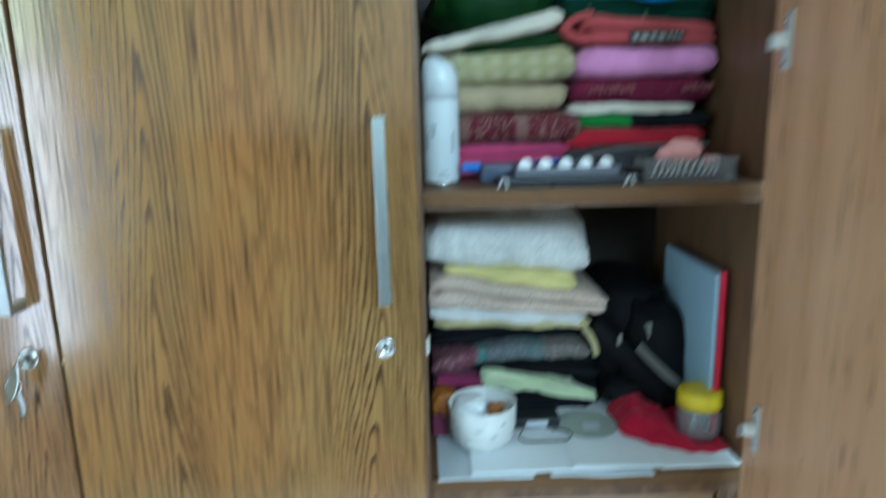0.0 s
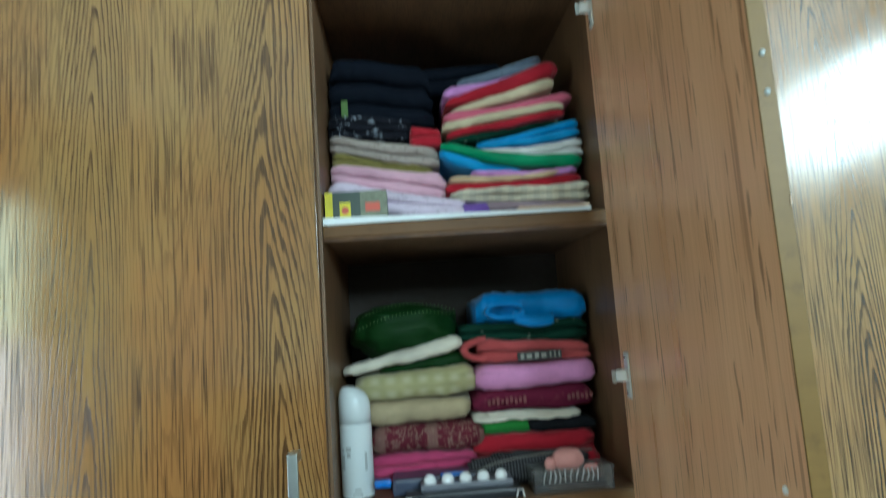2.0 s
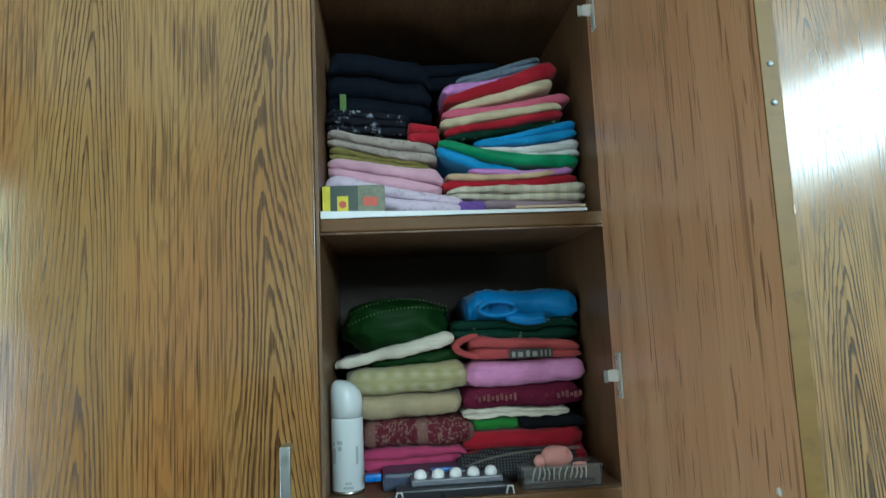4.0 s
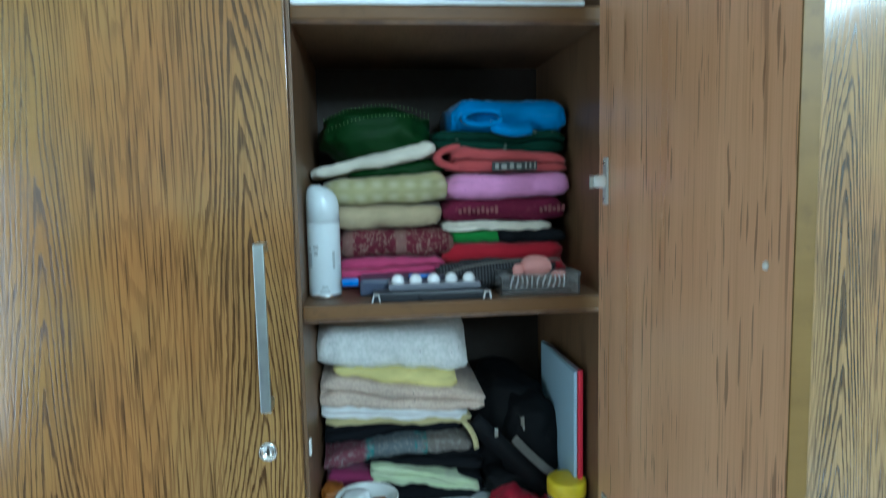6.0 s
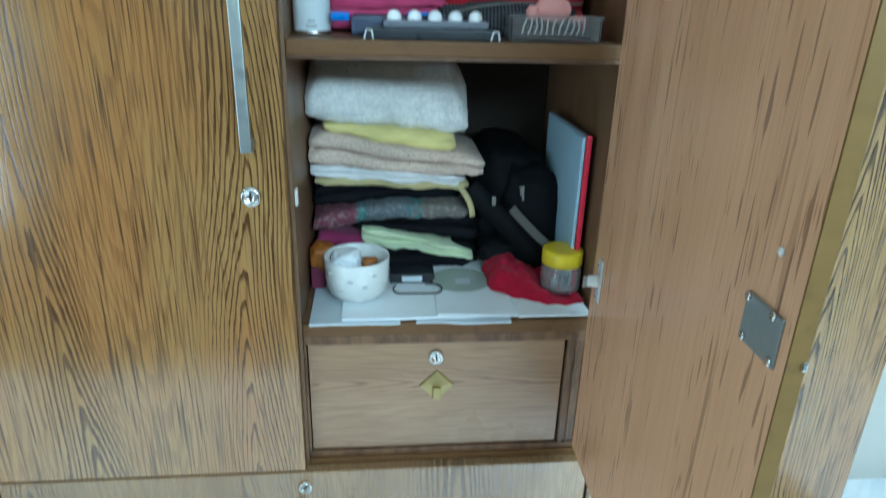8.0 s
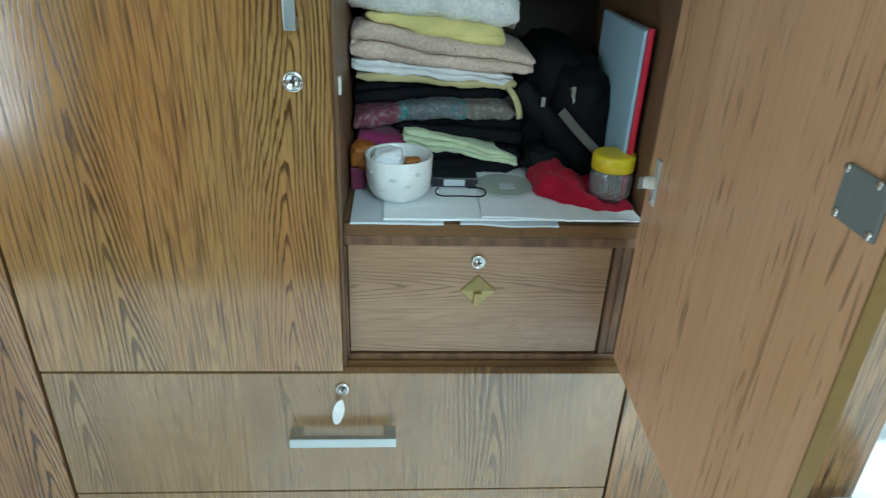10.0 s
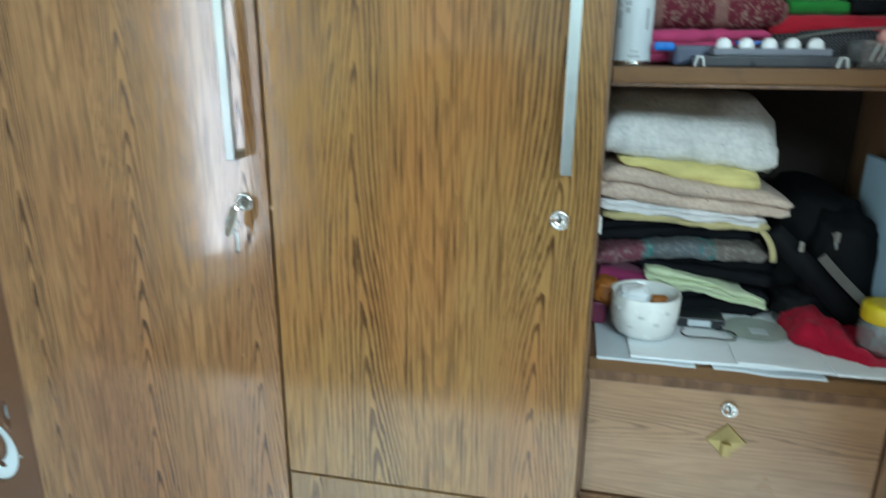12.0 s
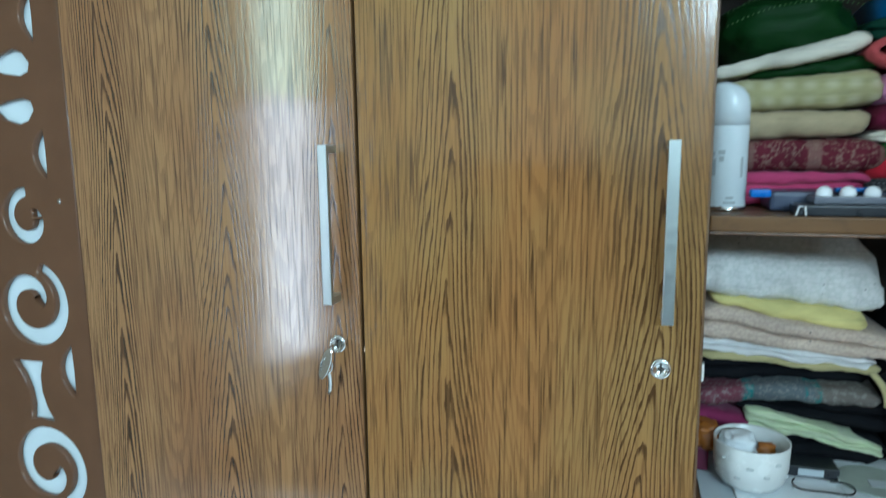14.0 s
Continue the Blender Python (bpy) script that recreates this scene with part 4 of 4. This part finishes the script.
def tin(x, y, z):
    t = thing("spray_can", "white spray can with a domed cap and faint grey print", "spray can")
    r = 0.0265
    part("body", lathe([(r * 0.93, 0.0), (r, 0.003), (r, 0.118), (r, 0.1205)], (x, y, z), 40), CAN_WHITE, t, "", True)
    cap = lathe([(r, 0.1208), (r, 0.150), (r * 0.97, 0.160), (r * 0.88, 0.169), (r * 0.66, 0.176), (r * 0.35, 0.179), (r * 0.05, 0.180)], (x, y, z), 40)
    for q in cap.verts:
        if q.co.z > z + 0.14:
            q.co.z -= 0.30 * (q.co.x - x)
    part("cap", cap, CAN_WHITE, t, "smooth white slanted cap", True)
    part("base_ring", lathe([(r * 1.004, 0.0005), (r * 1.012, 0.003), (r * 1.004, 0.006)], (x, y, z), 40), NICKEL, t, "", True)

    def print_bar(a0, a1, h0, h1):
        b = bmesh.new()
        last = None
        for i in range(7):
            a = radians(a0 + (a1 - a0) * i / 6)
            p = Vector((x + (r + 0.0004) * math.cos(a), y + (r + 0.0004) * math.sin(a), z))
            pair = (b.verts.new(p + Vector((0, 0, h0))), b.verts.new(p + Vector((0, 0, h1))))
            if last:
                b.faces.new((last[0], pair[0], pair[1], last[1]))
            last = pair
        part("print", b, CAN_PRINT, t, "grey printed mark")

    for row in ((-125, -105, 0.080, 0.086), (-122, -108, 0.070, 0.0775), (-58, -48, 0.048, 0.076), (-105, -70, 0.010, 0.014), (-98, -76, 0.017, 0.021), (-150, -132, 0.050, 0.074), (-146, -136, 0.078, 0.084)):
        print_bar(*row)


tin(0.0105, 0.108, S2)

pouch = thing("pencil_case", "flat dark blue case with a bright blue end", "case")
part("body", box(0.066, 0.215, 0.090, 0.165, S2 + 0.0002, S2 + 0.028, 0.006), NAVY, pouch)
part("end_cap", box(0.038, 0.0655, 0.075, 0.092, S2 + 0.020, S2 + 0.032, 0.004), BLUE_CAP, pouch, "bright blue plastic cap")
part("clip", box(0.145, 0.185, 0.082, 0.094, S2 + 0.0285, S2 + 0.034, 0.002), BLUE_CAP, pouch, "bright blue clip")

tray = thing("bead_case", "black case with five pearl-white domes in a row", "case")
part("case", box(0.088, 0.268, 0.028, 0.075, S2 + 0.0002, S2 + 0.014, 0.002), BLACK_PLASTIC, tray)
part("insert", box(0.112, 0.258, 0.050, 0.098, S2 + 0.0145, S2 + 0.024, 0.002), plain("grey_moulded_insert", (0.17, 0.18, 0.22), 0.3), tray, "grey moulded insert")
for i in range(5):
    part("bead", lathe([(0.0102, 0.0), (0.0104, 0.004), (0.0088, 0.010), (0.0048, 0.0135), (0.0008, 0.0144)], (0.127 + 0.0285 * i, 0.066, S2 + 0.0232), 18), PEARL, tray, "pearl-white dome", True)
for x in (0.092, 0.264):
    part("clasp", ribbon([(x - 0.006, 0.027, S2 + 0.001), (x - 0.003, 0.026, S2 + 0.013), (x + 0.004, 0.026, S2 + 0.013), (x + 0.006, 0.027, S2 + 0.001)], 0.006, 0.0022, (0, 1, 0)), HINGE_METAL, tray, "bright wire clasp")

net = tagged(part("net_pouch", lump((0.300, 0.128, S2 + 0.024), (0.215, 0.07, 0.050), 5.5, 0.18, 2.6, 0.8), cl("black_net", (0.03, 0.03, 0.034), (0.22, 0.22, 0.24), "check", 60, 0.6), smooth=True), "black net pouch with a pale edge", "pouch")
part("piping", ribbon(curve_points((0.205, 0.098, S2 + 0.030), (0.26, 0.085, S2 + 0.056), (0.40, 0.098, S2 + 0.050), 14), 0.003, 0.003, (0, 0, 1)), GREY_WEB, net, "grey piping")


def brush_box():
    t = thing("plastic_box", "clear plastic box with a pink sponge and brush bristles", "box")
    x0, x1, y0, y1, z0, z1 = 0.288, 0.416, 0.040, 0.092, S2 + 0.0002, S2 + 0.034
    bm = box(x0, x1, y0, y1, z0, z0 + 0.002)
    for a in ((x0, x0 + 0.002, y0, y1), (x1 - 0.002, x1, y0, y1), (x0 + 0.002, x1 - 0.002, y0, y0 + 0.002), (x0 + 0.002, x1 - 0.002, y1 - 0.002, y1)):
        box(*a, z0 + 0.002, z1, 0.0004, bm)
    part("tub", bm, GLASS, t, "clear plastic tub")
    rim = bmesh.new()
    for a in ((x0 - 0.002, x1 + 0.002, y0 - 0.002, y0), (x0 - 0.002, x1 + 0.002, y1, y1 + 0.002), (x0 - 0.002, x0, y0, y1), (x1, x1 + 0.002, y0, y1)):
        box(*a, z1 - 0.003, z1 + 0.001, 0.0005, rim)
    part("rim", rim, GLASS, t)
    part("brush_back", box(x0 + 0.006, x1 - 0.006, y0 + 0.020, y1 - 0.006, z0 + 0.0025, z0 + 0.009, 0.003), BLACK_PLASTIC, t, "black brush back")
    for i in range(11):
        x = x0 + 0.020 + 0.0088 * i
        part("bristle", ribbon([(x, y0 + 0.022, z0 + 0.009), (x + 0.002 * math.sin(i), y0 + 0.014, z0 + 0.020), (x + 0.003 * math.cos(i), y0 + 0.010, z0 + 0.030)], 0.0022, 0.0016, (1, 0, 0)), PEARL, t, "pale bristle")
    part("sponge", lump((0.352, 0.072, S2 + 0.043), (0.052, 0.032, 0.034), 2.0, 0.06, 2.0, 0.9), SPONGE, t, "pink egg-shaped sponge", True)
    part("puff", lump((0.322, 0.066, S2 + 0.038), (0.018, 0.018, 0.020), 4.0, 0.08, 2.0, 0.9), SPONGE, t, "small pink puff", True)
    part("puff", lump((0.386, 0.060, S2 + 0.030), (0.024, 0.016, 0.010), 6.0, 0.08, 2.0, 0.9), SPONGE, t, "small pink puff", True)


brush_box()

# woven motifs on folded fronts
rose_motif = plain("dull_rose_motif", (0.24, 0.075, 0.08), 0.8)
grey_motif = plain("pale_grey_motif", (0.34, 0.33, 0.30), 0.8)
coral_loop = [(0.236 - 0.030 * math.cos(radians(a)), 0.215, 1.436 + (0.017 - 0.004 * math.cos(radians(a))) * math.sin(radians(a))) for a in range(-110, 111, 11)]
for ob in list(bpy.data.objects):
    if ob.get("label") == "coral cloth folded with an open loop":
        for i, (w, h) in enumerate(((0.008, 0.010), (0.012, 0.009), (0.009, 0.011), (0.011, 0.009), (0.004, 0.011), (0.004, 0.011), (0.004, 0.011))):
            x = (0.305, 0.316, 0.331, 0.343, 0.358, 0.366, 0.374)[i]
            part("woven_motif", box(x, x + w * 0.8, 0.1635, 0.168, 1.4135, 1.4135 + h, 0.001), grey_motif, ob, "pale woven motif")
        bm = bmesh.new()
        box(0.300, 0.380, 0.1650, 0.169, 1.411, 1.427, 0.001, bm)
        part("motif_ground", bm, motif_mat, ob)
        part("fold", ribbon(coral_loop, 0.075, 0.011, (0, 1, 0)), CORAL, ob, "open rounded fold", True)
    if ob.get("label") == "maroon silk sari folded in the pile":
        for x0, n in ((0.240, 9), (0.384, 6)):
            for i in range(n):
                bm = box(x0 + 0.008 * i, x0 + 0.008 * i + 0.0055, 0.1655, 0.169, 1.337 + 0.002 * (i % 2), 1.346 + 0.002 * (i % 3), 0.001)
                part("woven_motif", bm, rose_motif, ob, "dull rose woven motif")

# ---- lower shelf ----
S1 = 0.7815
G1 = "cloths on the lower shelf"


def sheet(x0, x1, y0, y1, z, turn, material, thick, label):
    bm = box(-(x1 - x0) / 2, (x1 - x0) / 2, -(y1 - y0) / 2, (y1 - y0) / 2, 0, thick)
    bmesh.ops.subdivide_edges(bm, edges=[e for e in bm.edges if abs(e.verts[0].co.z - e.verts[1].co.z) < 1e-6], cuts=9, use_grid_fill=True)
    for v in bm.verts:
        f = max(0.0, (0.04 - (v.co.y + (y1 - y0) / 2)) / 0.04)
        v.co.z += f * f * 0.0022 * (0.6 + noise.noise(Vector((v.co.x * 16, turn, z * 300))))
        v.co.y += f * 0.004 * noise.noise(Vector((v.co.x * 20, turn, 5)))
    bmesh.ops.transform(bm, matrix=Matrix.Translation(((x0 + x1) / 2, (y0 + y1) / 2, z)) @ Matrix.Rotation(radians(turn), 4, "Z"), verts=bm.verts[:])
    return tagged(part("paper_sheet", bm, material), label, "paper", "papers on the lower shelf")


sheet(-0.008, 0.134, 0.014, 0.30, S1 + 0.0006, 0.5, PAPER_GREY, 0.0035, "pale grey paper stack at the shelf edge")
sheet(0.168, 0.320, 0.012, 0.29, S1 + 0.0006, -3, PAPER_GREY, 0.0030, "pale grey paper under the white sheets")
sheet(0.04, 0.36, 0.024, 0.40, S1 + 0.0045, 1.0, PAPER, 0.0035, "white paper stack lining the lower shelf")
sheet(0.20, 0.428, 0.020, 0.40, S1 + 0.0085, -1.5, PAPER, 0.0030, "white paper sheets with a lifted edge")
sheet(0.322, 0.440, 0.010, 0.29, S1 + 0.0120, 0.6, PAPER, 0.0030, "folded white paper at the shelf edge")
P1 = S1 + 0.0105

GREEN_PALE = cl("pale_green_cloth", (0.56, 0.66, 0.42), (0.62, 0.66, 0.5), "layers", 14, 0.4)
PANELS = cl("patterned_panel_cloth", (0.15, 0.045, 0.065), (0.12, 0.145, 0.16), "panels", 120, 0.45, third=(0.16, 0.145, 0.13))
PINK_CREAM = cl("pinkish_cream_print", (0.58, 0.47, 0.38), (0.40, 0.26, 0.22), "terry", 190, 0.35)
PALE_YELLOW = cl("pale_yellow_cloth", (0.66, 0.58, 0.23))
TOWEL = cl("white_towel", (0.70, 0.74, 0.68), (0.48, 0.54, 0.48), "terry", 150, 0.3)
KHAKI = cl("khaki_cream_cloth", (0.46, 0.40, 0.20))
PLUM = cl("plum_cloth", (0.20, 0.02, 0.08))

LOW = [
    ("folded_cloth", "black cloth at the bottom of the pile", 0.060, 0.285, 0.215, 0.43, (0.7925, 0.7925), (0.048, 0.048), BLACK, 2, 0),
    ("folded_cloth", "plum cloth folded beside the bowl", -0.012, 0.085, 0.205, 0.43, (0.7925, 0.7925), (0.070, 0.066), PLUM, 2, 0),
    ("folded_cloth", "pale green cloth folded loosely, drooping to one end", 0.072, 0.276, 0.190, 0.43, (0.846, 0.806), (0.032, 0.018), GREEN_PALE, 3, -0.006),
    ("folded_cloth", "black cloth folded in the pile", 0.060, 0.285, 0.215, 0.43, (0.868, 0.842), (0.034, 0.050), BLACK, 2, 0),
    ("folded_cloth", "patterned cloth in maroon, slate and grey panels", -0.012, 0.262, 0.188, 0.43, (0.866, 0.896), (0.034, 0.026), PANELS, 1, -0.012),
    ("folded_cloth", "black cloth folded in the pile", -0.010, 0.255, 0.215, 0.43, (0.910, 0.922), (0.046, 0.032), BLACK, 2, -0.006),
    ("folded_cloth", "khaki cream cloth folded in the pile", -0.006, 0.262, 0.196, 0.43, (0.958, 0.944), (0.014, 0.014), KHAKI, 1, 0.0),
    ("folded_cloth", "white cotton cloth folded in the pile", -0.013, 0.256, 0.190, 0.43, (0.972, 0.954), (0.020, 0.020), WHITE, 2, 0.0),
    ("folded_cloth", "pinkish cream printed cloth folded in the pile", -0.014, 0.286, 0.184, 0.43, (0.993, 0.974), (0.062, 0.036), PINK_CREAM, 2, 0.003),
    ("folded_cloth", "pale yellow cloth folded aslant in the pile", 0.012, 0.234, 0.190, 0.43, (1.052, 1.004), (0.014, 0.044), PALE_YELLOW, 1, 0.0),
    ("folded_towel", "thick white towel folded on top of the pile", -0.016, 0.256, 0.186, 0.43, (1.064, 1.040), (0.082, 0.088), TOWEL, 1, 0.0),
]
for i, (nm, lab, x0, x1, y0, y1, base, th, mat, lay, sag) in enumerate(LOW):
    folded(nm, lab, x0, x1, y0, y1, base, th, mat, lay, sag, wrinkle=0.007 if nm == "folded_towel" else 0.0045, seed=i + 70, group=G1, category="towel" if nm == "folded_towel" else "folded cloth", rise=0.034 if nm == "folded_towel" else 0.0)


for ob in list(bpy.data.objects):
    if ob.get("label") == "khaki cream cloth folded in the pile":
        end = curve_points((0.246, 0.196, 0.952), (0.266, 0.182, 0.932), (0.268, 0.190, 0.902), 10)
        part("hanging_end", ribbon(end, 0.010, 0.004, (0.9, 0.3, 0.1)), KHAKI, ob, "loose end hanging down", True)


def bowl(x, y, z):
    t = thing("bowl", "white glazed bowl holding small odds and ends", "bowl")
    part("vessel", lathe([(0.034, 0.0), (0.041, 0.003), (0.0490, 0.014), (0.0530, 0.034), (0.0540, 0.070), (0.0530, 0.0712), (0.0512, 0.069), (0.0500, 0.036), (0.045, 0.016), (0.004, 0.006)], (x, y, z), 40), CERAMIC, t, "", True)
    for a, h, r in ((-140, 0.052, 0.0536), (-118, 0.026, 0.0518), (-100, 0.044, 0.0534), (-75, 0.034, 0.0530), (-58, 0.052, 0.0536), (-36, 0.030, 0.0525)):
        p = (x + r * math.cos(radians(a)), y + r * math.sin(radians(a)), z + h)
        part("print", lump(p, (0.010, 0.003, 0.005), a, 0.1, 2), plain("faded_print", (0.52, 0.55, 0.54), 0.4), t, "faded printed mark", True)
    part("wrapper", lump((x - 0.018, y + 0.006, z + 0.058), (0.050, 0.05, 0.036), 2.7, 0.25, 2.0), PAPER, t, "crumpled white paper", True)
    part("wrapper", lump((x + 0.022, y + 0.004, z + 0.052), (0.026, 0.02, 0.022), 5.7, 0.25, 2.0), ORANGE, t, "orange wrapper", True)


bowl(0.066, 0.110, P1 + 0.001)
tagged(part("packet", lump((0.006, 0.155, P1 + 0.052), (0.040, 0.05, 0.045), 7.2, 0.2, 2.0), ORANGE, smooth=True), "crumpled orange packet beside the bowl", "packet")
tagged(part("packet_support", box(-0.014, 0.010, 0.14, 0.19, P1 - 0.004, P1 + 0.034, 0.003), plain("plum_card", (0.16, 0.02, 0.06), 0.5)), "plum card box beside the bowl", "carton")

cas = thing("cassette", "small dark cassette with a pale label", "cassette")
part("shell", box(0.122, 0.200, 0.150, 0.198, P1 - 0.001, P1 + 0.016, 0.002), BLACK_PLASTIC, cas)
part("label_patch", box(0.142, 0.178, 0.1492, 0.1502, P1 + 0.002, P1 + 0.013), PAPER_GREY, cas, "pale grey label")
wire = [(0.168 + 0.042 * math.cos(radians(q)), 0.112 + 0.022 * math.sin(radians(q)), P1 + 0.0065 + 0.002 * math.sin(radians(q * 3))) for q in range(150, 431, 14)]
tagged(part("cable", ribbon(wire, 0.0018, 0.0018, (0, 0, 1)), BLACK_NYLON, smooth=True), "thin black cable looped on the papers", "cable")
_d = tagged(part("disc_sleeve", lathe([(0.050, 0.0), (0.050, 0.0015), (0.008, 0.0018)], (0.246, 0.150, P1 + 0.0045), 40), plain("grey_green_disc", (0.46, 0.52, 0.48), 0.22), smooth=False), "grey-green disc lying on the papers", "disc")
part("disc_label", box(0.236, 0.262, 0.128, 0.150, P1 + 0.0066, P1 + 0.0076, 0.0003), PAPER_GREY, _d, "pale label patch")

# bag with straps
bag = thing("backpack", "black nylon backpack with grey straps", "backpack")
part("body", lump((0.345, 0.330, 0.905), (0.165, 0.20, 0.225), 1.4, 0.16, 1.8, 0.72), BLACK_NYLON, bag, "", True)
part("pocket", lump((0.378, 0.238, 0.892), (0.108, 0.10, 0.185), 4.4, 0.14, 2.0, 0.72), BLACK_NYLON, bag, "", True)
part("flap", lump((0.345, 0.225, 0.825), (0.120, 0.08, 0.055), 6.4, 0.18, 2.0, 0.75), BLACK_NYLON, bag, "", True)
part("strap", ribbon(curve_points((0.262, 0.200, 0.952), (0.315, 0.180, 0.905), (0.402, 0.175, 0.812), 14), 0.034, 0.006, (0.6, 0, 0.6)), BLACK_NYLON, bag, "padded black strap", True)
part("strap", ribbon(curve_points((0.338, 0.186, 0.918), (0.372, 0.168, 0.880), (0.424, 0.172, 0.836), 14), 0.015, 0.004, (0.6, 0, 0.7)), GREY_WEB, bag, "grey webbing strap")
for x, z in ((0.300, 0.926), (0.349, 0.945)):
    part("buckle", box(x, x + 0.007, 0.176, 0.181, z, z + 0.016, 0.001), STEEL, bag, "small steel buckle")
part("zip", ribbon(curve_points((0.352, 0.196, 0.955), (0.362, 0.190, 0.93), (0.361, 0.190, 0.905), 8), 0.004, 0.002, (1, 0, 0)), STEEL, bag, "pale zip pull")
part("tag", box(0.300, 0.326, 0.166, 0.171, 0.804, 0.815, 0.001), GREY_WEB, bag, "grey strap end")

# file leaning on the right-hand side
file_ = thing("file_folder", "pale blue file folder with a red bound spine, leaning upright", "folder")
bm = bmesh.new()
for (x, y), zt in (((0.427, 0.104), 1.062), ((0.432, 0.104), 1.064), ((0.428, 0.310), 1.068), ((0.423, 0.310), 1.066)):
    bm.verts.new((x, y, P1)), bm.verts.new((x, y, zt))
bm.verts.ensure_lookup_table()
v = bm.verts
for q in ((0, 2, 3, 1), (2, 4, 5, 3), (4, 6, 7, 5), (6, 0, 1, 7), (0, 6, 4, 2), (1, 3, 5, 7)):
    bm.faces.new([v[k] for k in q])
part("cover", bm, FILE_BLUE, file_, "pale blue card cover")
part("spine", box(0.432, 0.441, 0.096, 0.104, P1, 1.068, 0.003), RED_BIND, file_, "red bound spine")
bm = bmesh.new()
for (x, y) in ((0.433, 0.1045), (0.439, 0.1045), (0.435, 0.310), (0.429, 0.310)):
    bm.verts.new((x, y, P1)), bm.verts.new((x, y, 1.066))
bm.verts.ensure_lookup_table()
v = bm.verts
for q in ((0, 2, 3, 1), (2, 4, 5, 3), (4, 6, 7, 5), (6, 0, 1, 7), (0, 6, 4, 2), (1, 3, 5, 7)):
    bm.faces.new([v[k] for k in q])
part("back_cover", bm, plain("mauve_grey_card", (0.30, 0.27, 0.33), 0.6), file_, "mauve-grey back cover")

# red cloth and jar
bm = bmesh.new()
nx, ny = 26, 18
grid = []
for i in range(nx + 1):
    row = []
    for j in range(ny + 1):
        u, w = i / nx, j / ny
        x = 0.292 + 0.152 * u
        yf = 0.108 - 0.062 * min(1, u * 1.8) + 0.010 * noise.noise(Vector((u * 7, 3.3, 0)))
        y = yf + (0.205 - yf) * w
        flat = max(0.0, 1 - ((x - 0.414) / 0.036) ** 2 - ((y - 0.106) / 0.036) ** 2)
        edge = min(1, 5 * min(u, 1 - u, w, 1 - w) + 0.0)
        h = 0.034 * max(0.0, 1 - 1.6 * u) ** 0.6 + 0.009 + 0.013 * noise.noise(Vector((x * 52, y * 46, 2.2)))
        h = h * edge ** 0.5 * (0.25 if flat > 0.05 else 1.0)
        row.append(bm.verts.new((x + 0.004 * noise.noise(Vector((y * 50, u, 1))), y + 0.006 * noise.noise(Vector((x * 50, w, 4))), P1 + 0.0035 + max(0.001, h))))
    grid.append(row)
for i in range(nx):
    for j in range(ny):
        bm.faces.new((grid[i][j], grid[i + 1][j], grid[i + 1][j + 1], grid[i][j + 1]))
bmesh.ops.solidify(bm, geom=bm.faces[:], thickness=0.003)
tagged(part("crumpled_cloth", bm, cl("scarlet_cloth", (0.60, 0.012, 0.055)), smooth=True), "crumpled scarlet cloth under the jar", "cloth")

jar = thing("jar", "clear plastic jar with a yellow screw lid", "jar")
jx, jy, jz = 0.414, 0.106, P1 + 0.0075
part("vessel", lathe([(0.028, 0.0), (0.033, 0.003), (0.0345, 0.010), (0.0345, 0.040), (0.031, 0.047), (0.030, 0.056), (0.028, 0.056), (0.0295, 0.046), (0.0325, 0.040), (0.0325, 0.010), (0.030, 0.005), (0.004, 0.004)], (jx, jy, jz), 36), JAR_CLEAR, jar, "clear ribbed body", True)
part("lid", lathe([(0.0335, 0.048), (0.0345, 0.049), (0.0345, 0.070), (0.033, 0.0735), (0.028, 0.0745), (0.002, 0.0745)], (jx, jy, jz), 40), YELLOW, jar, "yellow screw lid", True)
for i in range(6):
    part("hair_pin", ribbon([(jx - 0.018 + 0.006 * i, jy - 0.012 + 0.004 * (i % 3), jz + 0.0055), (jx - 0.016 + 0.006 * i, jy - 0.008 + 0.004 * (i % 2), jz + 0.022 + 0.003 * (i % 3))], 0.003, 0.002, (1, 0.3, 0)), ZINC, jar, "small grey pin")

# ---- beside the wardrobe ----
tagged(part("floor_bag", lump((0.92, -0.16, 0.152), (0.30, 0.26, 0.31), 2.2, 0.06, 1.6, 0.8), BAG_GREY, smooth=True), "soft grey cloth bundle standing on the floor", "bundle")
sock = thing("wall_socket", "white plastic socket box on the pale wall", "socket")
part("plate", box(1.33, 1.42, 0.452, 0.4695, 2.17, 2.23, 0.004), WHITE_PLASTIC, sock)
